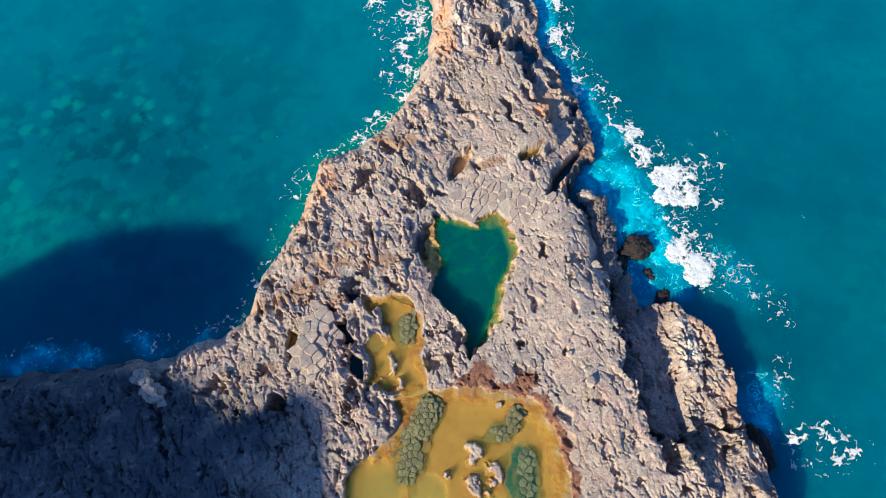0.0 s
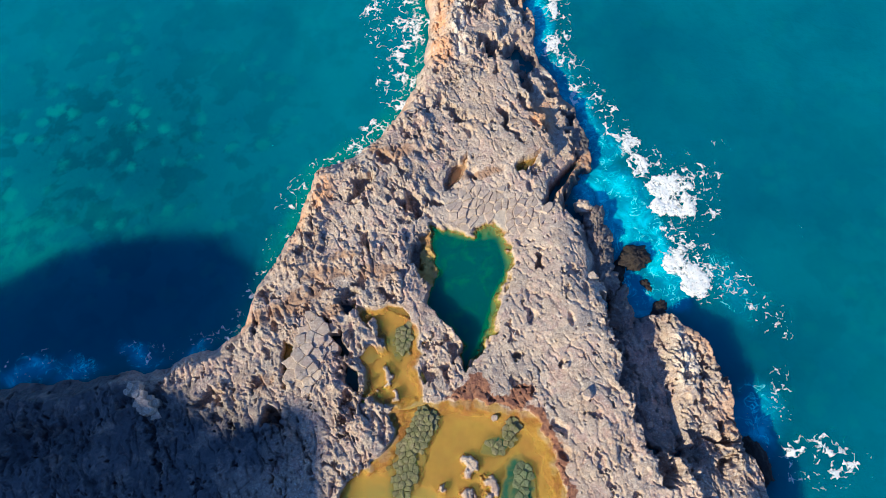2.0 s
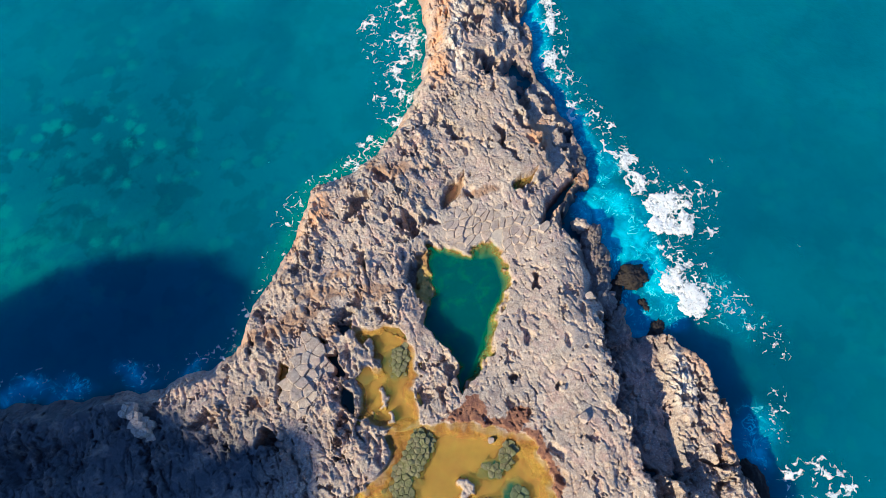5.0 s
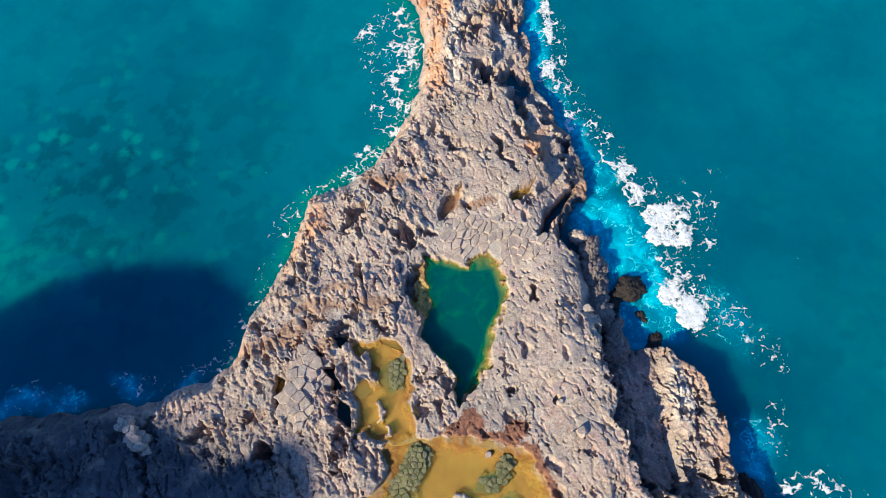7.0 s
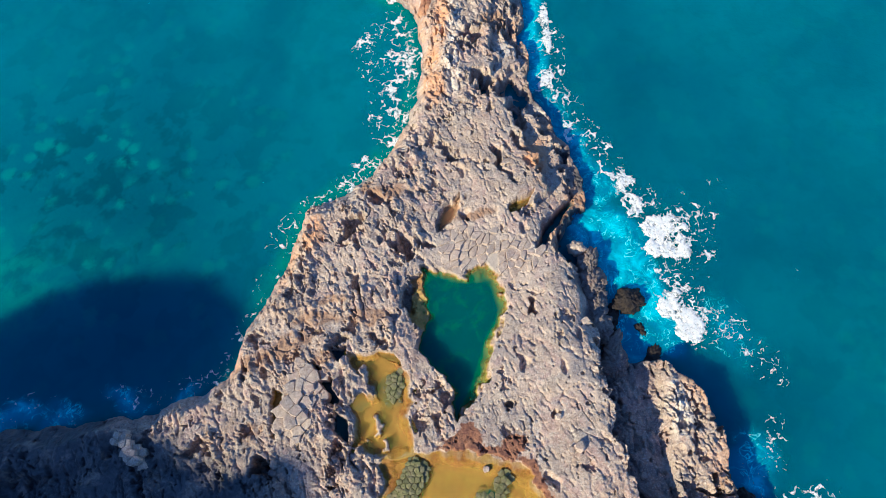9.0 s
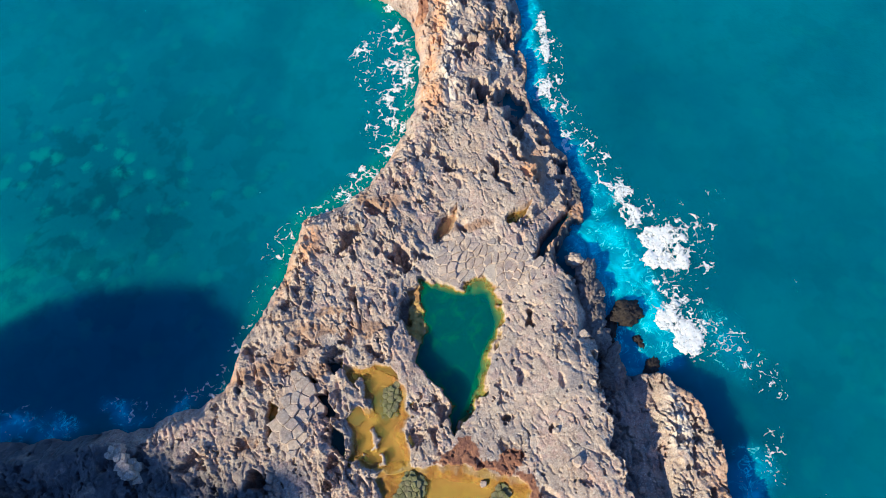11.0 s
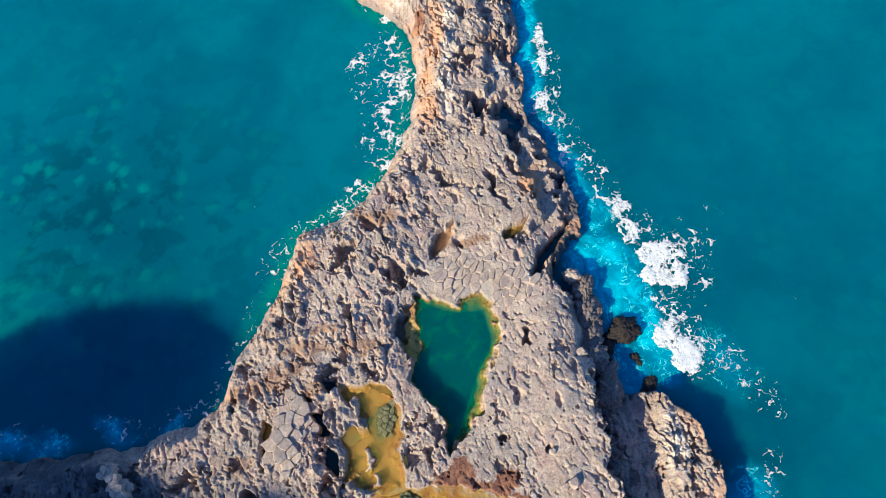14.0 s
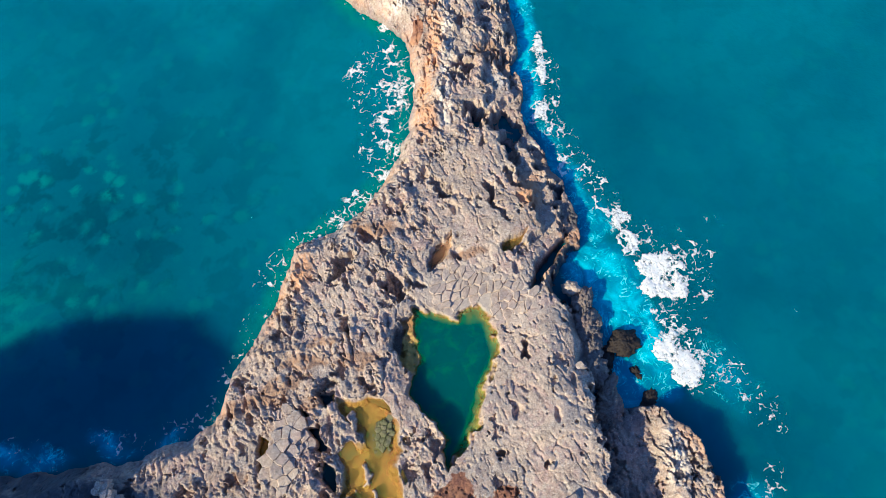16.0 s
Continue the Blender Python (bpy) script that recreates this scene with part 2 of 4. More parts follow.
    # thin flaking beds: short scarps along the strike
    for size, tall, lift, seed, much in ((2.6, 0.62, 0.20, 83, 0.05), (1.1, 0.34, 0.10, 88, 0.10)):
        fine = tall * layers(1.1 * ux + 0.45 * uy, 0.62 * uy - 0.25 * ux, size, 5, seed, 0.62)
        over = fine / lift - np.floor(fine / lift)
        ledge = lift * (np.floor(fine / lift) + ease(over, 0.78, 1.0))
        h = h + (much + 0.45 * rough) * (ledge - fine) + (0.05 + 0.35 * rough) * fine
    h = h + 0.045 * layers(x, y, 0.34, 3, 61, 0.65) * (0.45 + rough)
    k1, _, kind = cells(ux, 0.7 * uy + 0.3 * ux, 2.3, 43)
    h = h - np.where(kind > 0.84, 0.6 * kind, 0) * np.clip(1 - k1 / (0.2 * kind), 0, 1) ** 0.5
    # open joints
    c1, c2, _ = cells(sx1 + 0.5 * sy1, 0.55 * sy1 - 0.1 * sx1, 1.25, 44)
    h = h - (0.13 + 0.25 * rough) * np.exp(-((c2 - c1) / 0.055) ** 2) * ease(layers(x, y, 2.8, 3, 49), 0.02, 0.22)
    # the flat cracked pavement behind the heart, and the worn plateau
    flat = np.clip(1.6 * np.exp(-((x - 4.7) / 4.4) ** 2 - ((y - 25.9 + 0.18 * (x - 4.7)) / 1.9) ** 2), 0, 1)
    h = h * (1 - 0.8 * flat) + 0.8 * flat * (level - 0.12 + 0.25 * (swell))
    # the low shelf in the lee of the plateau, and the ridge beyond it
    ex, ey = x + 0.95 * layers(x, y, 1.9, 4, 157, 0.6), y + 0.95 * layers(x, y, 1.9, 4, 159, 0.6)
    gap_in, terrace, gully = inside(ex, ey, GAP), inside(ex, ey, TERRACE), inside(ex, ey, GULLY)
    bare = h - level
    top = 2.05 + 1.25 * ease(x, 18.7, 20.0) + (0.55 + 0.45 * ease(x, 18.2, 19.5)) * (bare - 0.1) + 0.35 * grain(x, y, 2.2, 71) + 0.6 * ease(-y, -6, 0)
    h = h + (1.85 + 0.8 * bare - h) * ease(gap_in, -0.1, 0.5)
    h = h + (top - h) * ease(terrace, -0.2, 0.2)
    h = h - 2.0 * ease(gully, 0.0, 0.6)
    # the rim: worn down to the sea in the west, a cliff in the east
    run = 0.3 + 0.35 * (1 - ease(x, 4, 9)) + 1.5 * west * (0.6 + 0.8 * np.clip(grain(x, y, 5, 81) + 0.4, 0, 1))
    rim = ease(coast, -0.25, run)
    h = -0.6 + (h + 0.6) * np.where(coast > -0.3, 0.55 * ease(coast, -0.3, 0.1) + 0.45 * rim, 0)
    h = h + (0.9 + 0.3 * layers(x, y, 1.2, 3, 133) - h) * ease(inside(x + 0.45 * layers(x, y, 1.4, 4, 45), y + 0.45 * layers(x, y, 1.4, 4, 46), INLET), -0.1, 0.4)
    foot = ease(coast, 2.0, 0.9) * ease(x, 11.2, 12.2) * ease(y, 18.5, 20.5) * ease(y, 28.6, 27.4)
    h = h + (np.minimum(h, 2.2 + 1.2 * bare) - h) * foot
    bench = coast + 1.1 * layers(x, y, 2.2, 4, 165, 0.6)
    north_east = ease(x, 4.5, 6.5) * ease(y, 28.5, 31.5)
    h = h + (np.minimum(h, 3.0 + 0.9 * bare) - h) * ease(bench, 3.9, 3.4) * north_east
    h = h + (np.minimum(h, 2.2 + 0.9 * bare) - h) * ease(bench, 1.7, 1.2) * north_east
    # single hollows
    hx, hy = x + 0.9 * layers(x, y, 1.5, 4, 67, 0.6), y + 0.9 * layers(x, y, 1.5, 4, 69, 0.6)
    for place, long, wide, turn, deep in HOLLOWS:
        h = h - deep * np.minimum(1, 2.6 * dent(hx, hy, place, long, wide, turn))
    # pools
    algae, gap = np.zeros(x.shape), np.full(x.shape, -6.0)
    jx, jy = x + 0.42 * layers(x, y, 1.2, 4, 91), y + 0.42 * layers(x, y, 1.2, 4, 95)
    for name, (outline, water, deep, slope) in POOLS.items():
        s = inside(jx, jy, outline)
        h = np.where((s <= 0) & (s > -0.16), np.maximum(h, water + 0.03), h)
        if name == "heart":
            slope = 0.55 + 1.7 * ease(0.5 * (x - 4.5) + 0.32 * (y - 21), -1.0, 2.6) + 0.8 * ease(y, 22.8, 24.0) + 2.2 * ease(x - 2.6 - 0.33 * (y - 13), 0, 0.8) * ease(20.5 - y, 0, 2)
        floor = water + 0.03 - (deep + 0.03) * ease(s, 0, slope) + 0.25 * deep * layers(x, y, 1.1, 3, 97)
        if name in ("yellow", "cusp"):
            for ix, iy, long, wide in ISLETS:
                floor = floor + 0.62 * ease(dent(jx + 0.5 * layers(x, y, 0.9, 3, 93), jy + 0.5 * layers(x, y, 0.9, 3, 94), (ix, iy), long, wide, 110), 0.05, 0.6) * (0.55 + 1.1 * np.clip(h - level + 0.3, 0, 1))
            for place, long, wide, turn, sunk in SUNK:
                floor = floor - sunk * ease(dent(jx, jy, place, long, wide, turn), 0.0, 0.3)
        h = np.where(s > 0, np.minimum(floor, h + 0.2), h)
        if name not in ("moat", "nook", "chink", "brown"):
            algae = np.maximum(algae, ease(s + 0.3 * layers(x, y, 1.6, 3, 99), -0.02, 0.12) * ease(water + 0.12 - h, -0.05, 0.15))
        gap = np.maximum(gap, s)
    lip = inside(jx, jy, LEDGE)
    h = np.where(lip > 0, np.minimum(h, 2.9 + 0.3 * layers(x, y, 0.8, 3, 98)), h)
    algae = np.maximum(algae, 0.85 * ease(lip, -0.1, 0.2))
    return h, coast, algae, gap, flat, rough


HOLLOWS = [
    ((13.13, 29.16), 1.8, 0.9, 55, 0.9), ((11.55, 26.74), 1.0, 0.8, 55, 0.8), ((13.36, 25.56), 2.2, 1.1, 125, 1.8), ((8.61, 42.28), 1.5, 0.8, 60, 1.5)]
HOLLOWS += [
    ((-7.01, 28.54), 1.9, 0.9, 60, 1.7), ((-2.23, 26.80), 1.7, 0.9, 120, 1.9), ((-6.55, 23.18), 1.5, 0.5, 110, 0.8), ((-11.25, 24.18), 0.8, 0.4, 80, 0.6),
    ((-1.69, 21.92), 2.0, 0.5, 92, 1.9), ((8.90, 20.92), 0.55, 0.5, 0, 1.2), ((6.79, 12.52), 0.6, 0.75, 0, 1.2), ((10.40, 11.41), 0.5, 0.35, 30, 0.8),
    ((5.35, 44.43), 1.3, 1.2, 90, 2.2), ((8.38, 43.93), 2.6, 0.9, 130, 1.6), ((6.81, 35.49), 1.6, 0.5, 100, 0.9), ((1.94, 36.03), 0.9, 0.5, 140, 0.8),
    ((-13.69, 7.70), 0.8, 0.9, 0, 2.2), ((19.80, 4.49), 1.6, 0.7, 5, 0.9), ((21.88, 5.71), 1.6, 0.35, 150, 1.0)]
HOLLOWS += [
    ((-33.30, 5.97), 2.6, 1.9, 0, 0.9), ((-29.27, 6.41), 1.6, 2.0, 0, 0.4), ((-18.82, 9.05), 1.2, 0.7, 30, 1.0), ((5.96, 15.33), 0.4, 0.3, 0, 0.4),
    ((4.33, 50.57), 1.5, 0.9, 30, 1.6), ((5.41, 45.08), 1.1, 1.3, 90, 1.8), ((7.36, 43.61), 1.8, 0.6, 150, 1.3), ((8.45, 40.65), 1.9, 0.6, 115, 1.2), ((8.39, 37.53), 1.4, 0.5, 110, 1.0),
    ((6.56, 36.04), 1.3, 0.5, 120, 0.9), ((7.37, 33.68), 1.2, 0.45, 140, 0.8), ((1.68, 36.46), 1.2, 0.6, 130, 0.9), ((12.49, 36.52), 1.2, 0.5, 120, 0.8), ((4.09, 56.25), 1.2, 0.5, 70, 1.0), ((9.34, 51.22), 1.3, 0.5, 100, 1.2),
    ((-4.72, 31.36), 1.3, 0.6, 150, 0.9), ((-7.98, 17.89), 0.9, 0.7, 0, 0.9), ((-14.90, 18.48), 0.7, 0.8, 0, 0.9), ((-12.29, 22.53), 0.6, 0.4, 60, 0.6), ((-6.24, 22.83), 1.1, 0.4, 110, 0.9), ((-6.82, 19.31), 0.5, 0.6, 0, 0.8),
    ((-0.40, 27.13), 1.1, 0.4, 140, 0.9), ((-4.54, 18.27), 0.8, 0.5, 150, 0.8), ((1.57, 13.15), 0.5, 0.9, 0, 0.8), ((0.63, 11.35), 0.5, 0.8, 20, 0.7), ((-0.52, 11.13), 0.4, 0.9, 0, 0.8), ((0.46, 14.06), 0.9, 0.3, 40, 0.5),
    ((-7.41, 11.19), 1.0, 0.5, 120, 0.8), ((18.50, 1.29), 0.6, 0.5, 0, 1.0), ((4.45, 49.92), 1.2, 0.6, 60, 1.0), ((6.30, 56.81), 1.0, 0.7, 0, 0.7)]


# ---- mesh helpers ----
def mesh_of(name, verts, faces, material, smooth=True):
    me = bpy.data.meshes.new(name)
    verts, faces = np.asarray(verts, np.float32), np.asarray(faces, np.int32)
    n = faces.shape[1]
    me.vertices.add(len(verts))
    me.vertices.foreach_set("co", verts.ravel())
    me.loops.add(faces.size)
    me.loops.foreach_set("vertex_index", faces.ravel())
    me.polygons.add(len(faces))
    me.polygons.foreach_set("loop_start", np.arange(0, faces.size, n, dtype=np.int32))
    me.update(calc_edges=True)
    me.polygons.foreach_set("use_smooth", np.full(len(faces), smooth))
    me.materials.append(material)
    return me


def attribute(me, name, values):
    me.attributes.new(name, "FLOAT", "POINT").data.foreach_set("value", np.asarray(values, np.float32).ravel())


def sheet(name, x, y, z, keep, material, extras={}):
    """A mesh from a grid of heights, with only the squares whose keep is true."""
    ny, nx = z.shape
    at = np.arange(nx * ny).reshape(ny, nx)
    quads = np.stack([at[:-1, :-1], at[:-1, 1:], at[1:, 1:], at[1:, :-1]], -1)[keep[:-1, :-1] & keep[:-1, 1:] & keep[1:, 1:] & keep[1:, :-1]]
    used, again = np.unique(quads, return_inverse=True)
    me = mesh_of(name, np.stack([x.ravel(), y.ravel(), z.ravel()], 1)[used], again.reshape(-1, 4), material)
    for key, values in extras.items():
        attribute(me, key, values.ravel()[used])
    return me


def part(name, bm, material, parent, label=""):
    me = bpy.data.meshes.new(name)
    bm.to_mesh(me)
    bm.free()
    me.materials.append(material)
    ob = new(name, me)
    ob.parent = parent
    return tagged(ob, label)


def slab_outline(seed_at, others, reach=0.9):
    """The part of the plan that is nearer to one seed than to the others."""
    poly = [(seed_at[0] + reach * dx, seed_at[1] + reach * dy) for dx, dy in ((-1, -1), (1, -1), (1, 1), (-1, 1))]
    for o in others:
        mx, my, nx, ny = (seed_at[0] + o[0]) / 2, (seed_at[1] + o[1]) / 2, o[0] - seed_at[0], o[1] - seed_at[1]
        out = []
        for p, q in zip(poly, poly[1:] + poly[:1]):
            dp, dq = (p[0] - mx) * nx + (p[1] - my) * ny, (q[0] - mx) * nx + (q[1] - my) * ny
            if dp <= 0:
                out.append(p)
            if dp * dq < 0:
                k = dp / (dp - dq)
                out.append((p[0] + k * (q[0] - p[0]), p[1] + k * (q[1] - p[1])))
        poly = out
        if len(poly) < 3:
            return poly
    return poly


def split_piece(outline, rng, top, deep, parent, material, name, tight=1.0):
    """One worn piece of split rock: an uneven prism with a rounded, tilted top. outline: its corners on the plan; top: its height."""
    cx, cy = sum(p[0] for p in outline) / len(outline), sum(p[1] for p in outline) / len(outline)
    ring = []
    for p, q in zip(outline, outline[1:] + outline[:1]):
        wide = math.hypot(q[0] - p[0], q[1] - p[1])
        ring.append((p[0] - cx, p[1] - cy))
        if wide > 0.25:
            ring.append(((p[0] + q[0]) / 2 - cx + rng.uniform(-0.09, 0.09) * wide, (p[1] + q[1]) / 2 - cy + rng.uniform(-0.09, 0.09) * wide))
    tilt = rng.uniform(-0.11, 0.11), rng.uniform(-0.11, 0.11)
    tight = tight * rng.uniform(0.97, 1.03)
    bm = bmesh.new()
    rings = [[bm.verts.new((k * tight * x, k * tight * y, dz + (tilt[0] * x + tilt[1] * y if dz > -0.3 else 0) + rng.uniform(-0.02, 0.02))) for x, y in ring] for k, dz in ((1.0, -deep), (0.985, -0.07), (0.88, 0.0))]
    for low, high in zip(rings, rings[1:]):
        for i in range(len(low)):
            bm.faces.new((low[i - 1], low[i], high[i], high[i - 1]))
    crown = bm.verts.new((0, 0, rng.uniform(0.0, 0.05)))
    for i in range(len(ring)):
        bm.faces.new((rings[2][i - 1], rings[2][i], crown))
    ob = part(name, bm, material, parent)
    ob.matrix_world = pose(cx, cy, top)
    return ob


def split_rock(name, spine, half, base, tall, piece, material, label, seed, category="boulder"):
    """A rock broken into pieces that still lie together. spine: its ridge on the plan; half: half its width; piece: the size of the pieces."""
    rng = random.Random(seed)
    mid = [sum(p[i] for p in spine) / len(spine) for i in (0, 1)]
    thing = tagged(new(name), label, category)
    thing.matrix_world = pose(mid[0], mid[1], base)
    bpy.context.view_layer.update()
    turn = math.atan2(spine[-1][1] - spine[0][1], spine[-1][0] - spine[0][0])
    reach = int(max(math.hypot(p[0] - mid[0], p[1] - mid[1]) for p in spine) / piece + half / piece) + 2

    def away(x, y):
        best = 9.0
        for (ax, ay), (bx, by) in zip(spine, spine[1:]):
            ex, ey = bx - ax, by - ay
            k = min(1, max(0, ((x - ax) * ex + (y - ay) * ey) / (ex * ex + ey * ey)))
            best = min(best, math.hypot(x - ax - k * ex, y - ay - k * ey))
        return best / half

    seeds = []
    for i in range(-reach, reach + 1):
        for j in range(-reach, reach + 1):
            u, v = (1.25 * (i + 0.5 * (j % 2)) + rng.uniform(-0.42, 0.42)) * piece, (j + rng.uniform(-0.4, 0.4)) * piece
            seeds.append((mid[0] + u * math.cos(turn) - v * math.sin(turn), mid[1] + u * math.sin(turn) + v * math.cos(turn)))
    for at in seeds:
        d = away(*at) * rng.uniform(0.9, 1.08)
        if d > 1.12:
            continue
        d = min(d, 0.99)
        outline = slab_outline(at, [o for o in seeds if 0 < math.hypot(o[0] - at[0], o[1] - at[1]) < 3 * piece], 1.1 * piece)
        if len(outline) > 2:
            split_piece(outline, rng, base + tall * (0.35 + 0.65 * math.sqrt(1 - d * d)) * rng.uniform(0.92, 1.06), tall + 0.5, thing, material, "rock_piece")
    return thing


# ---- materials ----
class Nodes:
    """Short writing for node trees."""

    def __init__(self, name):
        self.material = bpy.data.materials.new(name)
        self.material.use_nodes = True
        self.tree = self.material.node_tree
        self.tree.nodes.clear()
        self.where = self.add("ShaderNodeNewGeometry").outputs["Position"]

    def add(self, kind, **values):
        node = self.tree.nodes.new(kind)
        for key, value in values.items():
            if key in node.inputs:
                self.put(node.inputs[key], value)
        return node

    def put(self, socket, value):
        if isinstance(value, bpy.types.NodeSocket):
            self.tree.links.new(value, socket)
        elif isinstance(value, (tuple, list)) and socket.type == "RGBA":
            socket.default_value = (*value, 1)[:4]
        else:
            socket.default_value = value

    def noise(self, size, detail=4.0, rough=0.55, warp=0.0, seed=0.0):
        shifted = self.add("ShaderNodeVectorMath", **{"Vector": self.where})
        shifted.inputs[1].default_value = (seed, seed * 1.7, 0)
        node = self.add("ShaderNodeTexNoise", Vector=shifted.outputs[0], Scale=1 / size, Detail=detail, Roughness=rough, Distortion=warp)
        return node.outputs["Fac"]

    def vein(self, size, width, warp=0.0, seed=0.0):
        """Thin wandering lines."""
        return self.ramp(self.math("ABSOLUTE", self.math("SUBTRACT", self.noise(size, 4, 0.55, warp, seed), 0.5)), 0.0, width, 1.0, 0.0)

    def ramp(self, value, low, high, a=0.0, b=1.0):
        node = self.add("ShaderNodeMapRange", **{"Value": value, "From Min": low, "From Max": high, "To Min": a, "To Max": b})
        node.interpolation_type = "SMOOTHSTEP"
        return node.outputs[0]

    def math(self, kind, a, b=0.0):
        node = self.add("ShaderNodeMath")
        node.operation = kind
        self.put(node.inputs[0], a)
        self.put(node.inputs[1], b)
        return node.outputs[0]

    def mix(self, fac, a, b):
        node = self.add("ShaderNodeMix")
        node.data_type = "RGBA"
        self.put(node.inputs[0], fac)
        self.put(node.inputs[6], a)
        self.put(node.inputs[7], b)
        return node.outputs[2]

    def field(self, name):
        node = self.add("ShaderNodeAttribute")
        node.attribute_name = name
        return node.outputs["Fac"]

    def bump(self, height, strength, distance, below=None):
        node = self.add("ShaderNodeBump", Height=height, Strength=strength, Distance=distance)
        if below:
            self.put(node.inputs["Normal"], below)
        return node.outputs[0]

    def surface(self, shader):
        out = self.add("ShaderNodeOutputMaterial")
        self.tree.links.new(shader, out.inputs["Surface"])
        return self.material

    def plain(self, colour, rough=0.8, normal=None, **more):
        node = self.add("ShaderNodeBsdfPrincipled", **{"Base Color": colour, "Roughness": rough, **more})
        if normal:
            self.put(node.inputs["Normal"], normal)
        return node.outputs[0]


def rock_colour(n, rough=0.5):
    """Pinkish grey stone: patches, salt, rusty and dark weathering; rough ground is darker and browner."""
    c = n.mix(n.ramp(n.noise(4.0, 6, 0.6, 0.8), 0.38, 0.62), (0.43, 0.315, 0.245), (0.60, 0.455, 0.345))
    c = n.mix(n.ramp(n.noise(2.6, 5, 0.6, 1.2, 41), 0.47, 0.60, 0.0, 0.8), c, (0.47, 0.315, 0.27))
    c = n.mix(n.ramp(n.noise(3.2, 5, 0.6, 1.0, 43), 0.50, 0.62, 0.0, 0.8), c, (0.345, 0.285, 0.25))
    c = n.mix(n.ramp(n.noise(1.6, 6, 0.65, 0.8, 25), 0.46, 0.66, 0.0, 0.7), c, (0.48, 0.38, 0.29))
    c = n.mix(n.ramp(n.noise(0.8, 7, 0.7, 0.9, 5), 0.47, 0.64, 0.0, n.math("ADD", 0.25, n.math("MULTIPLY", rough, 0.5))), c, (0.29, 0.18, 0.125))
    c = n.mix(n.ramp(n.noise(0.42, 6, 0.75, 0.5, 9), 0.52, 0.68, 0.0, 0.85), c, (0.64, 0.545, 0.455))
    c = n.mix(n.ramp(n.noise(0.22, 5, 0.75, 0.4, 13), 0.53, 0.62, 0.0, n.math("ADD", 0.4, n.math("MULTIPLY", rough, 0.5))), c, (0.12, 0.09, 0.09))
    c = n.mix(n.ramp(n.noise(0.13, 3, 0.7, 0.2, 19), 0.56, 0.64, 0.0, 0.75), c, (0.72, 0.63, 0.54))
    creases = n.math("MULTIPLY", n.vein(0.9, 0.035, 1.2, 51), n.ramp(n.noise(1.4, 4, 0.6, 0.5, 53), 0.46, 0.60, 0.0, 0.65))
    c = n.mix(creases, c, (0.11, 0.08, 0.075))
    return n.mix(n.ramp(n.noise(9, 4, 0.6, 1.0, 17), 0.54, 0.72, 0.0, 0.5), c, (0.40, 0.265, 0.17))


def promontory_material():
    n = Nodes("weathered_rock")
    c = rock_colour(n, n.field("rough"))
    # flat pavement is paler and greyer
    c = n.mix(n.math("MULTIPLY", n.field("flat"), 0.7), c, n.mix(n.noise(0.7, 5, 0.6, 0.3, 3), (0.36, 0.31, 0.28), (0.56, 0.49, 0.44)))
    # salt-white bands along the neck
    c = n.mix(n.math("MULTIPLY", n.field("salt"), n.ramp(n.noise(0.8, 6, 0.7, 0.6, 65), 0.40, 0.56)), c, n.mix(n.noise(0.3, 4, 0.6, 0, 67), (0.60, 0.49, 0.40), (0.80, 0.72, 0.63)))
    # a rusty film on the worn rock beside the yellow pool
    film = n.ramp(n.math("ADD", n.field("rust"), n.math("MULTIPLY", n.math("SUBTRACT", n.noise(1.1, 6, 0.65, 0.9, 61), 0.5), 1.3)), 0.42, 0.56)
    c = n.mix(n.math("MULTIPLY", film, 0.92), c, n.mix(n.ramp(n.noise(0.5, 5, 0.65, 0.4, 63), 0.38, 0.62), (0.145, 0.05, 0.028), (0.30, 0.13, 0.06)))
    # sandy brown spots
    c = n.mix(n.math("MULTIPLY", n.field("sand"), n.ramp(n.noise(1.0, 6, 0.65, 0.7, 7), 0.34, 0.56, 0.3, 1.0)), c, n.mix(n.noise(0.5, 4, 0.6, 0, 6), (0.27, 0.155, 0.095), (0.42, 0.265, 0.165)))
    # yellow lichen and salt by the splash line
    c = n.mix(n.math("MULTIPLY", n.field("lichen"), n.ramp(n.noise(0.9, 6, 0.7, 0.8, 21), 0.38, 0.48)), c, n.mix(n.noise(0.4, 4, 0.6, 0, 2), (0.56, 0.23, 0.05), (0.64, 0.44, 0.31)))
    # dark wet rock at the foot of the east side, and painted-in shade
    wet_shade = n.math("MULTIPLY", n.field("wet_shade"), n.ramp(n.noise(1.2, 5, 0.6, 0.5, 23), 0.30, 0.5, 0.65, 1.0))
    c = n.mix(wet_shade, c, n.mix(n.noise(0.5, 4, 0.6, 0, 4), (0.020, 0.026, 0.036), (0.085, 0.080, 0.100)))
    # ochre film in and round the pools
    ochre = n.mix(n.ramp(n.noise(1.6, 5, 0.6, 0.7, 27), 0.36, 0.64), (0.42, 0.275, 0.035), (0.33, 0.165, 0.035))
    ochre = n.mix(n.ramp(n.noise(0.35, 4, 0.7, 0.3, 29), 0.55, 0.75, 0, 0.5), ochre, (0.50, 0.36, 0.10))
    ochre = n.mix(n.ramp(n.noise(0.12, 3, 0.7, 0, 35), 0.64, 0.72, 0, 0.6), ochre, (0.12, 0.07, 0.02))
    c = n.mix(n.field("algae"), c, ochre)
    b = n.bump(n.noise(0.9, 6, 0.65, 1.0, 33), 0.6, 0.12)
    b = n.bump(n.noise(0.30, 8, 0.75, 0.4, 31), 1.0, 0.085, b)
    return n.surface(n.plain(c, n.math("SUBTRACT", 0.92, n.math("MULTIPLY", wet_shade, 0.45)), b))


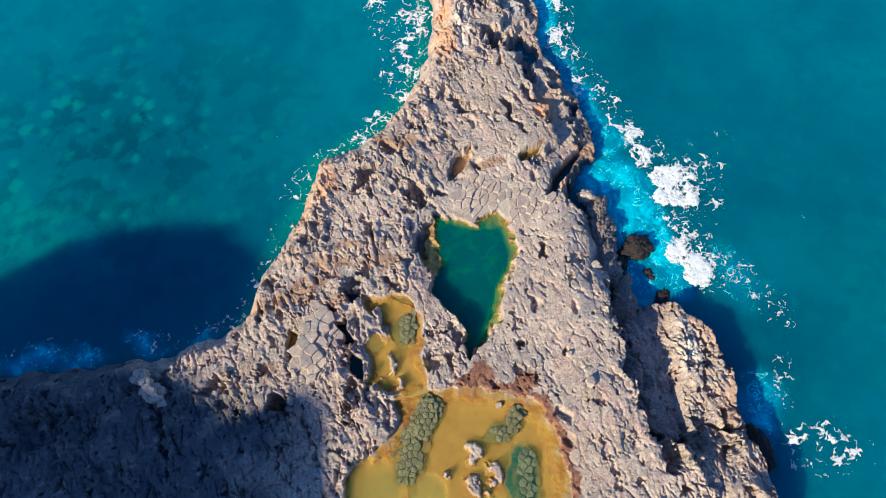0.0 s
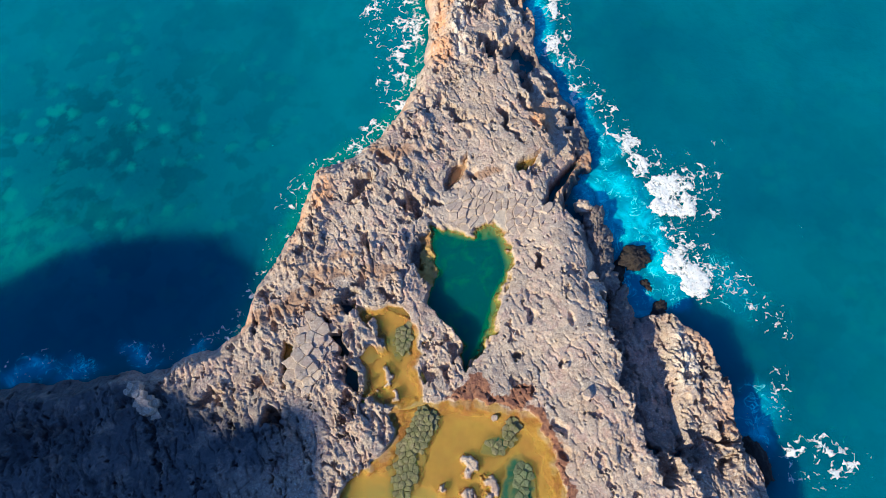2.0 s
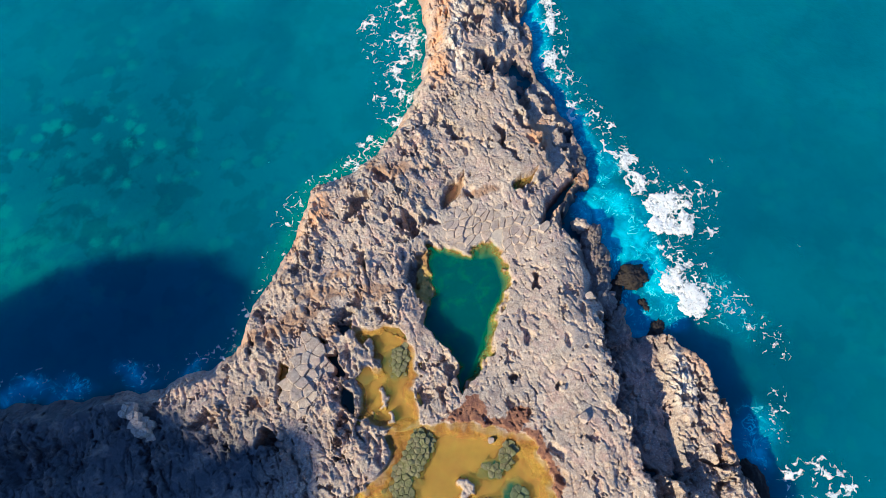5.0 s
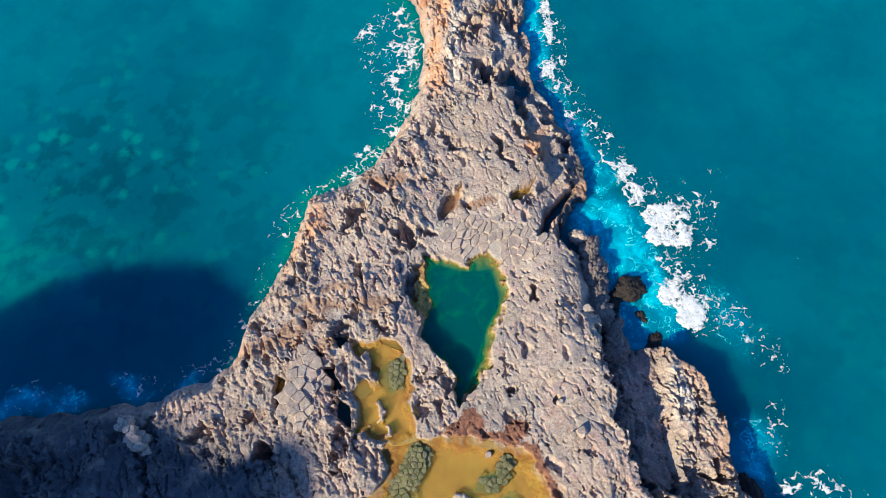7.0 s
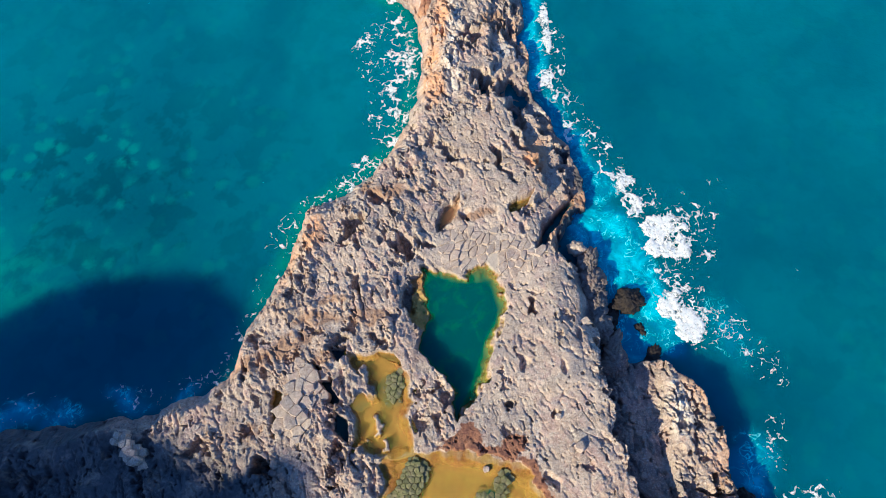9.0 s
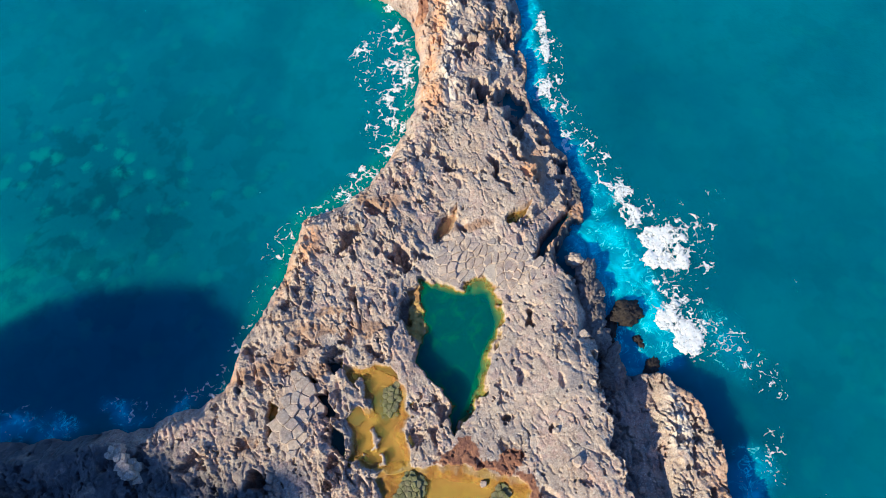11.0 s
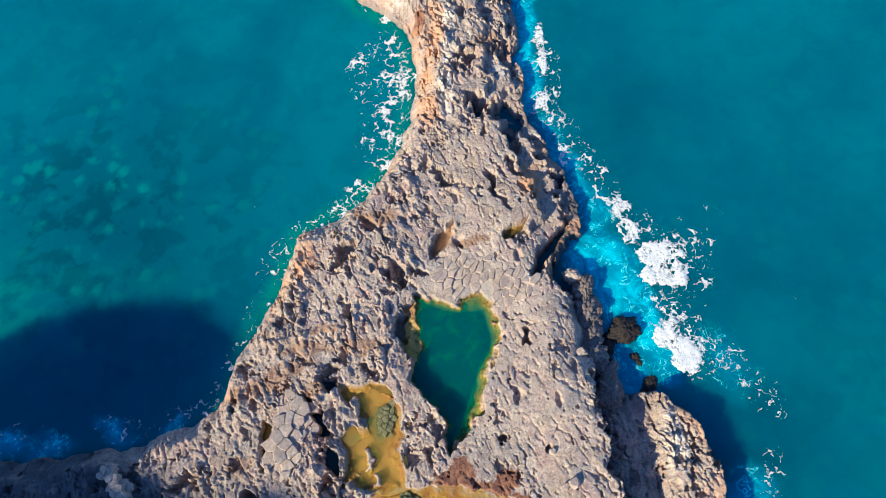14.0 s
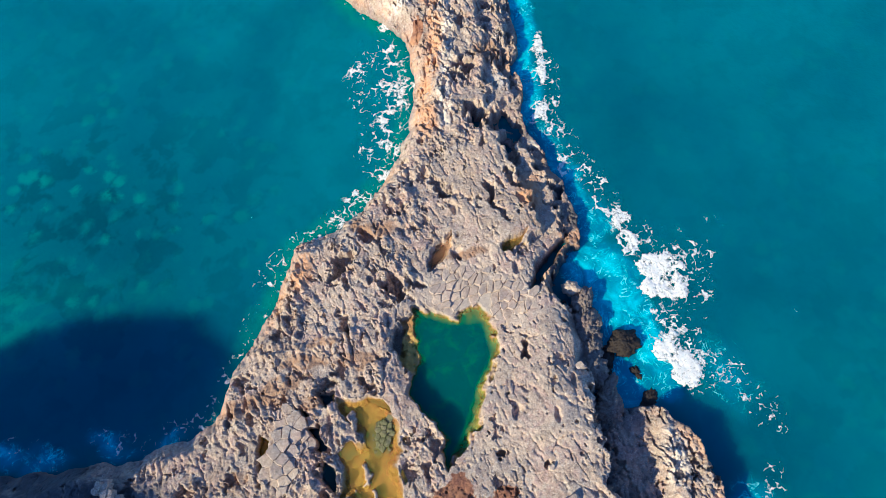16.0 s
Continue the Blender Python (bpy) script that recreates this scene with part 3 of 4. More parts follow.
def boulder_material(name, tint, moss=0.0, share=0.55):
    n = Nodes(name)
    c = n.mix(share, rock_colour(n), tint)
    if moss:
        c = n.mix(n.ramp(n.noise(0.5, 5, 0.65, 0.4, 3), 0.34, 0.62, moss * 0.5, moss), c, n.mix(n.noise(0.25, 4, 0.6, 0, 8), (0.065, 0.080, 0.024), (0.26, 0.24, 0.075)))
    b = n.bump(n.noise(0.7, 6, 0.65, 0.9, 33), 0.7, 0.12)
    b = n.bump(n.noise(0.25, 7, 0.72, 0.5, 31), 0.9, 0.08, b)
    return n.surface(n.plain(c, 0.85, b))


def sea_material():
    n = Nodes("sea_water")
    c = n.mix(n.ramp(n.noise(26, 4, 0.5, 0.8), 0.34, 0.66), (0.0, 0.128, 0.195), (0.0, 0.190, 0.255))
    c = n.mix(n.ramp(n.noise(6, 4, 0.55, 0.5, 71), 0.40, 0.64, 0, 0.35), c, (0.0, 0.17, 0.22))
    # weed and sand on the sea bed, seen dimly
    reef = n.field("reef")
    c = n.mix(n.math("MULTIPLY", reef, 0.65), c, (0.0, 0.092, 0.128))
    weed = n.math("MULTIPLY", reef, n.ramp(n.noise(3.2, 3, 0.55, 0.3, 11), 0.47, 0.58))
    c = n.mix(n.math("MULTIPLY", weed, 0.7), c, (0.0, 0.062, 0.092))
    pale = n.add("ShaderNodeTexVoronoi", Vector=n.where, Scale=1 / 2.3).outputs["Distance"]
    pale = n.ramp(n.math("ADD", pale, n.math("MULTIPLY", n.noise(1.3, 4, 0.6, 0.3, 73), 0.7)), 0.80, 0.50)
    pale = n.math("MULTIPLY", pale, n.ramp(n.noise(7.0, 3, 0.5, 0.3, 75), 0.42, 0.58, 0.1, 1.0))
    c = n.mix(n.math("MULTIPLY", n.math("MULTIPLY", pale, reef), 0.85), c, (0.006, 0.25, 0.225))
    c = n.mix(n.math("MULTIPLY", n.field("sandy"), n.ramp(n.noise(2.6, 4, 0.6, 0.4, 77), 0.36, 0.62, 0.25, 0.95)), c, (0.004, 0.27, 0.225))
    c = n.mix(n.ramp(n.noise(9, 5, 0.6, 0.5, 14), 0.54, 0.74, 0, 0.4), c, (0.0, 0.100, 0.155))
    # deeper water, and the headland's shade on the sea put into its colour
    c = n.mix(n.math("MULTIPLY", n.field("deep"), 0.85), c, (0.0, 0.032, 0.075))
    # green shallows along the rock, and water full of air where the swell breaks
    c = n.mix(n.math("MULTIPLY", n.field("shallow"), n.ramp(n.noise(2.5, 5, 0.6, 0.7, 5), 0.3, 0.6, 0.3, 0.9)), c, (0.01, 0.26, 0.20))
    air = n.field("churn")
    c = n.mix(n.ramp(air, 0.0, 0.7, 0.0, 0.85), c, (0.0, 0.245, 0.40))
    clouds = n.math("ADD", n.math("MULTIPLY", n.noise(3.2, 5, 0.58, 1.6, 9), 1.5), n.math("MULTIPLY", air, 0.55))
    clouds = n.math("MULTIPLY", n.ramp(clouds, 0.98, 1.50), n.ramp(air, 0.10, 0.5))
    c = n.mix(clouds, c, (0.015, 0.60, 0.78))
    veins = n.math("MAXIMUM", n.vein(2.2, 0.022, 1.6, 31), n.math("MULTIPLY", n.vein(0.9, 0.030, 1.2, 33), 0.7))
    veins = n.math("MULTIPLY", veins, n.ramp(n.math("ADD", n.noise(1.8, 4, 0.6, 1.0, 37), n.math("MULTIPLY", air, 0.16)), 0.50, 0.72))
    veins = n.math("MULTIPLY", veins, n.ramp(air, 0.02, 0.25))
    c = n.mix(n.math("MULTIPLY", veins, 0.8), c, (0.32, 0.95, 1.0))
    b = n.bump(n.noise(2.2, 5, 0.55, 0.4, 2), 0.25, 0.5)
    b = n.bump(n.noise(0.5, 4, 0.6, 0.3, 8), 0.25, 0.1, b)
    shader = n.plain(c, 0.14, b, IOR=1.33, **{"Subsurface Weight": n.math("SUBTRACT", 1.0, n.math("MULTIPLY", n.ramp(air, 0.02, 0.3), 0.7)), "Subsurface Radius": (0.4, 1.0, 1.0), "Subsurface Scale": 3.0})
    shader.node.subsurface_method = "BURLEY"
    return n.surface(shader)


def foam_material():
    n = Nodes("sea_foam")
    c = n.mix(n.ramp(n.noise(0.3, 5, 0.7), 0.35, 0.6), (0.78, 0.80, 0.79), (0.92, 0.87, 0.83))
    clear = n.add("ShaderNodeBsdfTransparent").outputs[0]
    mixed = n.add("ShaderNodeMixShader")
    n.put(mixed.inputs[0], n.math("MULTIPLY", n.field("cover"), n.ramp(n.noise(0.3, 7, 0.78, 0.8, 3), 0.36, 0.60, 0.15, 1.0)))
    n.put(mixed.inputs[1], clear)
    n.put(mixed.inputs[2], n.plain(c, 0.8, n.bump(n.noise(0.15, 5, 0.7), 0.3, 0.05)))
    return n.surface(mixed.outputs[0])


def pool_material(name, deep, mid, clear_depth, thick=0.98):
    """Still water: clear over shallow rock, coloured by what floats in it where it is deep."""
    n = Nodes(name)
    depth = n.field("depth")
    body = n.math("SUBTRACT", 1.0, n.math("POWER", 2.718, n.math("MULTIPLY", depth, -1 / clear_depth)))
    c = n.mix(n.ramp(depth, 0.2, 2.0), mid, deep)
    c = n.mix(n.ramp(n.noise(1.4, 4, 0.6, 0.8, 3), 0.45, 0.7, 0, 0.35), c, mid)
    clear = n.add("ShaderNodeBsdfTransparent", Color=tuple(0.75 + 0.25 * v / max(mid) for v in mid)).outputs[0]
    mixed = n.add("ShaderNodeMixShader")
    n.put(mixed.inputs[0], n.math("MULTIPLY", body, thick))
    n.put(mixed.inputs[1], clear)
    turbid = n.plain(c, 0.5, None, **{"Specular IOR Level": 0.0, "Subsurface Weight": 1.0, "Subsurface Radius": (0.5, 1.0, 0.9), "Subsurface Scale": 2.6})
    turbid.node.subsurface_method = "BURLEY"
    n.put(mixed.inputs[2], turbid)
    skin = n.add("ShaderNodeMixShader")
    fresnel = n.add("ShaderNodeFresnel", IOR=1.33)
    n.put(skin.inputs[0], fresnel.outputs[0])
    n.put(skin.inputs[1], mixed.outputs[0])
    n.put(skin.inputs[2], n.add("ShaderNodeBsdfGlossy", Roughness=0.05).outputs[0])
    return n.surface(skin.outputs[0])


ROCK, SEA, FOAM = promontory_material(), sea_material(), foam_material()

# ---- the promontory ----
STEP = 0.062
gx, gy = np.meshgrid(np.arange(-42, 31, STEP), np.arange(-3, 67, STEP))
land = inside(gx, gy, COAST, 3) > -1.3
maps = [np.full(gx.shape, v) for v in (-0.6, -2.0, 0.0, -6.0, 0.0, 0.0)]
for whole, got in zip(maps, plan(gx[land], gy[land])):
    whole[land] = got
height, coast, algae, gap, flat, rough = maps


def splash(x, y, coast, height):
    lichen = 0.6 * ease(coast, 2.2, 0.3) * ease(height, 1.5, 2.2) * ease(layers(x, y, 5, 3, 15), -0.05, 0.35)
    for place, reach in (((-10.62, 28.28), 1.6), ((13.93, 31.06), 2.0), ((12.85, 29.65), 1.5), ((0.29, 44.02), 1.8), ((10.15, 36.01), 1.8), ((1.08, 55.98), 1.3), ((0.93, 50.94), 1.3), ((10.39, 47.93), 1.0), ((0.11, 44.94), 1.5), ((0.68, 59.46), 1.5), ((1.21, 53.43), 1.5), ((0.18, 48.42), 1.4)):
        lichen = np.maximum(lichen, ease(np.hypot(x - place[0], (y - place[1]) * 0.6), reach, 0.3 * reach))
    east = ease(x - 0.0 * y, 8, 12)
    wet_shade = ease(height, 2.5, 1.6) * (0.35 + 0.65 * east)
    # the headland's shade over the south-west shore, put into the colour
    wet_shade = np.maximum(wet_shade, 0.75 * ease(-x + 0.4 * y, 16, 22) * ease(-y, -14, -6) * ease(layers(x, y, 4, 3, 66), 0.3, -0.1))
    wet_shade = np.maximum(wet_shade, 0.95 * east * ease(coast, 1.9, 0.2) * ease(layers(x, y, 2.2, 3, 68), -0.15, 0.2))
    # dark rock step south of the inlet, its shade put in the colour
    wet_shade = np.maximum(wet_shade, 0.75 * ease(np.hypot((x - 13.5) / 1.3, (y - 24.4) / 2.4), 1.2, 0.5) * ease(layers(x, y, 1.5, 3, 64), -0.25, 0.1))
    # darkened again where the headland's shadow lies, with a ragged edge
    wet_shade = np.maximum(wet_shade, 0.97 * ease(-x + 0.3 * y + 4 * layers(x, y, 4, 4, 65), 10, 17) * ease(-y + 0.4 * np.clip(-x - 19, 0, 10) + 2 * layers(x, y, 3, 3, 62), -10, -7))
    sand = np.zeros(x.shape)
    sand_x, sand_y = x + 0.5 * layers(x, y, 1.5, 3, 4), y + 0.5 * layers(x, y, 1.5, 3, 6)
    for place, long, wide, turn in SANDS:
        sand = np.maximum(sand, ease(dent(sand_x, sand_y, place, long, wide, turn), 0.05, 0.5))
    wet_shade = wet_shade * (1 - 0.75 * ease(inside(x, y, TERRACE), -2.6, -0.4) * ease(y, 15.5, 14.0))      # the shelf is merely damp
    rust = ease(inside(x + 0.6 * layers(x, y, 1.3, 4, 34), y + 0.6 * layers(x, y, 1.3, 4, 36), RUST), -0.9, 0.9)
    rust = np.maximum(rust, 0.75 * ease(dent(sand_x, sand_y, (-0.7, 55.4), 2.0, 1.0, 80), 0.0, 0.5))
    salt = ease(np.abs(x - 2.2 - 0.5 * grain(x, y, 3, 161)), 1.1, 0.3) * ease(y, 41, 45) + ease(np.hypot((x + 3.0) / 2.6, (y - 59.7) / 2.2), 1.0, 0.5) + 0.8 * ease(np.hypot((x - 8.1) / 2.0, (y - 49.0) / 1.6), 1.0, 0.3)
    salt = salt + 0.9 * ease(np.hypot((x - 11.4) / 1.4, (y - 42.2) / 1.6), 1.0, 0.4) + 0.9 * ease(np.hypot((x - 20.3) / 1.3, (y - 12.3) / 3.6), 1.0, 0.5) + 0.8 * ease(np.hypot((x - 9.0) / 1.2, (y - 25.9) / 1.4), 1.0, 0.3)
    return lichen, wet_shade, sand, rust, np.clip(salt, 0, 1)


SANDS = [((-35.73, 10.66), 5.0, 0.6, 5), ((-30.65, 11.11), 4.0, 0.6, 5), ((-3.72, 32.17), 2.2, 1.2, 10), ((-5.84, 32.60), 1.6, 0.9, 20),
    ((-14.59, 16.23), 2.6, 1.1, 20), ((-12.25, 17.04), 2.4, 1.0, 10), ((-9.44, 19.98), 3.6, 0.9, 5), ((-5.00, 20.10), 2.6, 0.9, 0), ((4.20, 29.63), 2.8, 0.6, 10), ((6.64, 52.53), 1.8, 1.8, 90),
    ((-11.52, 17.95), 3.0, 1.0, 20), ((10.04, 35.78), 1.0, 2.4, 160), ((-8.83, 16.55), 1.5, 0.7, 30), ((-8.23, 21.60), 2.0, 0.6, 10), ((-14.35, 10.49), 1.6, 1.0, 30)]
marks = [np.zeros(gx.shape) for _ in range(5)]
for whole, got in zip(marks, splash(gx[land], gy[land], coast[land], height[land])):
    whole[land] = got
lichen, wet_shade, sand, rust, salt = marks
rust = rust * ease(gap, 0.3, -0.2)
me = sheet("promontory", gx, gy, height, height > -0.1, ROCK, {"algae": algae, "flat": flat, "lichen": lichen, "wet_shade": wet_shade, "sand": sand, "rust": rust, "salt": salt, "rough": rough})
ground = tagged(new("ground", me), "weathered pinkish grey rock promontory with tide pools, surrounded by sea", "rock", kind="structure")

# the same rock where it goes on out of sight
for name, x0, x1, y0, y1 in (("ground_south", -62, 42, -160, -3.1), ("ground_north", -8, 14, 66.8, 90)):
    cx, cy = np.meshgrid(np.arange(x0, x1, 0.7), np.arange(y0, y1 + 0.35, 0.7))
    ch, cc, ca, cg, cf, cr = plan(cx, cy)
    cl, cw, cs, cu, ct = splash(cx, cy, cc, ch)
    me = sheet(name, cx, cy, ch, ch > -0.1, ROCK, {"algae": ca, "flat": cf, "lichen": cl, "wet_shade": cw, "sand": cs, "rust": cu, "salt": ct, "rough": cr})
    tagged(new(name, me), "weathered pinkish grey rock of the shore", "rock", kind="structure")

# ---- the high headland towards the sun, whose shadow falls over the shore ----
crest_at = [-90, 4, 6.6, 9.3, 11.6, 13.2, 14.4, 15.0, 15.4, 16.6, 19.2, 21.2, 22.2, 22.9, 24.0, 25.5, 27.5, 32.7, 36.7, 39.1, 41.6, 42.9, 45.0, 62]
crest_up = [1.0, 0.8, 1.0, 2.1, 2.9, 2.7, 2.3, 1.0, -0.9, -1.1, -1.0, -1.6, -2.4, -2.4, 0.1, 1.0, 1.9, 1.4, -1.0, -2.8, -5.6, -9.9, -22.0, -49.0]
pp, aa = np.meshgrid(np.arange(-90, 60, 0.5), np.arange(-150, -78, 1.0))
top = np.interp(pp, crest_at, crest_up) + 90 * math.tan(radians(SUN_HEIGHT)) + 0.3 * layers(pp, aa * 0, 1.5, 3, 77) + 0.9 * layers(pp, aa * 0, 5, 3, 79) * ease(pp, 27, 31)
fall = ease(aa, -78.5, -90) * (1 - 0.25 * ease(aa, -92, -150))
hh = -2 + (top + 2) * fall + (1 - fall) * fall * 24 * layers(pp, aa, 9, 4, 78)
hh = np.where(np.abs(aa + 90) < 0.6, top, np.minimum(hh, top + 0.51 * (-90 - aa)))
me = sheet("headland", aa * ALONG.x - pp * ALONG.y, aa * ALONG.y + pp * ALONG.x, hh, hh > -5, ROCK, {})
tagged(new("headland", me), "high weathered rock headland that shades the shore", "cliff", kind="structure")

# ---- the sea ----
def spread(low, high, step, far):
    core = np.arange(low, high, step)
    out = step * np.cumsum(1.25 ** np.arange(40))
    out = out[out < far]
    return np.concatenate([(low - out)[::-1], core, high + out])


sx, sy = np.meshgrid(spread(-52, 52, 0.3, 4000), spread(-6, 72, 0.3, 4000))
off = -inside(sx + 0.5 * layers(sx, sy, 3, 3, 12), sy + 0.5 * layers(sx, sy, 3, 3, 13), COAST, 40)
shallow = ease(off, 2.6, 0.2) * ease(-sx, -2, 4) * (0.12 + 0.88 * ease(sy - 0.3 * sx, 25, 31))
reef = np.exp(-((sx + 34) / 14) ** 2 - ((sy - 33) / 12) ** 2) + 0.15 * np.exp(-((sx - 40) / 12) ** 2 - ((sy - 16) / 9) ** 2) + 0.15
shade_edge = 3.0 * layers(sx, sy, 8, 3, 19)
# west patch: shade put into the water's colour under the headland's shadow
deep = 0.8 * np.exp(-((sx + 33 + shade_edge) / 17) ** 4 - ((sy - 15.5 - 0.10 * (sx + 33) + shade_edge) / 10.5) ** 2)
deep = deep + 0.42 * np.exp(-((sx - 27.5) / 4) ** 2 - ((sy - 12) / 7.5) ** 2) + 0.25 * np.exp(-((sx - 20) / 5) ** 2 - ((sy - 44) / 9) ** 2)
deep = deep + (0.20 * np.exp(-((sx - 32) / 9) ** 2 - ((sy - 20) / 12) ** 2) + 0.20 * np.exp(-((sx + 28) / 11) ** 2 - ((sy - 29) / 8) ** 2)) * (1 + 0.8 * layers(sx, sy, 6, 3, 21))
sandy = np.exp(-((sx + 41) / 5.5) ** 2 - ((sy - 24) / 5) ** 2) + 0.45 * np.exp(-((sx + 28) / 5) ** 2 - ((sy - 27) / 3) ** 2) + 0.3 * np.exp(-((sx - 42) / 7) ** 2 - ((sy - 16) / 9) ** 2)
churn = np.zeros(sx.shape)
qx, qy = sx + 1.1 * layers(sx, sy, 2.5, 4, 16), sy + 1.1 * layers(sx, sy, 2.5, 4, 17)
for outline, soft, much in ((SURF, 0.9, 0.85), (BACKWASH, 0.9, 0.55), (NECK_SURF, 1.2, 0.62), (NORTH_SURF, 0.9, 0.9)):
    churn = np.maximum(churn, much * ease(inside(qx, qy, outline), -soft, soft))
for place, long, wide, turn, much in (
        ((25.98, 7.80), 4.2, 2.6, 70, 0.42), ((-4.18, 48.06), 9.0, 4.5, 95, 0.10), ((-36.83, 12.31), 5.0, 1.8, 10, 0.4), ((25.65, 19.14), 5.0, 3.0, 120, 0.22),
        ((-26.57, 13.50), 3.0, 1.6, 160, 0.33), ((-32.08, 12.27), 3.0, 1.5, 10, 0.33), ((-21.52, 13.92), 2.2, 1.0, 20, 0.3)):
    churn = np.maximum(churn, np.clip(much * 1.9 * dent(qx, qy, place, long, wide, turn), 0, 1))
swell_z = TIDE + 0.06 * layers(sx, sy, 5, 2, 18) * ease(np.hypot(sx, sy - 30), 80, 50)
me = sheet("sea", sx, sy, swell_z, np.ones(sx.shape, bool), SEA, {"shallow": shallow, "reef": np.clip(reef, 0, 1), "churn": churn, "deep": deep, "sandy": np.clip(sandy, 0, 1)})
tagged(new("water", me), "clear turquoise sea with darker weed patches and light swell", "sea", kind="structure")
bed_x, bed_y = np.meshgrid(np.linspace(-4000, 4000, 5), np.linspace(-4000, 4000, 5))
tagged(new("sea_bed", sheet("sea_bed", bed_x, bed_y, bed_x * 0 - 6, bed_x > -1e9, ROCK)), "dark rocky sea bed under the water", "sea bed", kind="structure")

# ---- pool water ----
POOL_LOOKS = {
    "heart": (pool_material("green_pool_water", (0.0, 0.088, 0.088), (0.02, 0.20, 0.075), 0.42), "deep green heart-shaped tide pool with ochre rim"),
    "yellow": (pool_material("yellow_pool_water", (0.02, 0.13, 0.075), (0.43, 0.32, 0.04), 0.5), "shallow mustard-yellow tide pool on the rock"),
    "brown": (pool_material("brown_pool_water", (0.07, 0.075, 0.04), (0.20, 0.125, 0.055), 0.35), "small brown tide pool on the rock"),
    "leaf": (pool_material("olive_pool_water", (0.012, 0.03, 0.03), (0.20, 0.185, 0.035), 0.5), "small olive-green tide pool on the rock"),
    "moat": (pool_material("dark_pool_water", (0.0, 0.018, 0.032), (0.005, 0.03, 0.04), 0.25), "narrow dark pool between boulders")}
for name, (outline, water, deep, slope) in POOLS.items():
    look_of = {"cusp": "yellow", "slot": "yellow", "nook": "moat", "chink": "moat"}.get(name, name)
    pts = np.array(outline)
    i0, i1 = int((pts[:, 0].min() - 0.6 + 42) / STEP), int((pts[:, 0].max() + 0.6 + 42) / STEP)
    j0, j1 = max(0, int((pts[:, 1].min() - 0.6 + 3) / STEP)), int((pts[:, 1].max() + 0.6 + 3) / STEP)
    qi, qj = np.meshgrid(np.arange(i0, i1), np.arange(j0, j1))
    qx, qy = gx[qj, qi], gy[qj, qi]
    depth = np.maximum(0, water - height[qj, qi])
    me = sheet("pool", qx, qy, qx * 0 + water, inside(qx, qy, outline) > -0.45, POOL_LOOKS[look_of][0], {"depth": depth})
    pool = tagged(new("tide_pool"), POOL_LOOKS[look_of][1], "tide pool", "tide pools")
    skin = new("water_surface", me)
    skin.visible_shadow = False
    bed = sheet("pool_bed", qx, qy, height[qj, qi] + 0.004, (inside(qx, qy, outline) > -0.3) & (depth > 0.02), ROCK, {k: v[qj, qi] for k, v in (("algae", algae), ("flat", flat), ("lichen", lichen), ("wet_shade", wet_shade), ("sand", sand), ("rust", rust), ("salt", salt), ("rough", rough))})
    skin.parent = pool
    new("pool_bed", bed).parent = pool


# ---- foam ----
def foam(place, long, wide, turn, much, lace=1.5, seed=0, level=TIDE + 0.04):
    """A raft of foam: solid where there is much of it, a net of strands towards its rim."""
    reach = max(long, wide)
    x, y = np.meshgrid(np.arange(place[0] - reach, place[0] + reach, 0.055), np.arange(place[1] - reach, place[1] + reach, 0.055))
    wx, wy = x + 0.8 * layers(x, y, 2.4, 3, 201 + seed), y + 0.8 * layers(x, y, 2.4, 3, 231 + seed)
    core = dent(wx, wy, place, long, wide, turn)
    d = ease(core, 0, 0.6) * (1 + 1.1 * layers(x, y, 2.4, 3, 261 + seed))
    width = np.clip(d, 0, 1) * much
    f1, f2, _ = cells(wx + 0.5 * layers(x, y, 0.9, 2, 241 + seed), wy + 0.5 * layers(x, y, 0.9, 2, 251 + seed), lace, 281 + seed)
    g1, g2, _ = cells(wx + 0.3 * layers(x, y, 0.5, 2, 243 + seed), wy + 0.3 * layers(x, y, 0.5, 2, 253 + seed), lace * 0.5, 291 + seed)
    torn = 1 + 0.9 * layers(x, y, 1.1, 3, 255 + seed)
    body = np.maximum(0.060 * width * torn - (f2 - f1), 0.9 * (0.122 * width * torn - 0.02 - (g2 - g1) - 0.10 * ease(layers(x, y, 1.8, 3, 295 + seed), 0.2, -0.2)))
    body = body + 0.6 * np.clip(width - 0.95 + 0.8 * layers(x, y, 1.6, 4, 271 + seed), 0, 1)
    keep = (body > -0.045) & (width > 0.10)
    me = sheet("sea_foam", x, y, level + 0.07 * layers(x, y, 1.5, 2, 18) + 0.15 * np.clip(body, 0, 0.5), keep, FOAM, {"cover": ease(body, -0.045, 0.05) + 3.0 * np.clip(body - 0.08, 0, 0.5)})
    if len(me.polygons):
        tagged(new("sea_foam", me), "white lacy sea foam drifting on turquoise water", "foam", "foam rafts", "stuff")


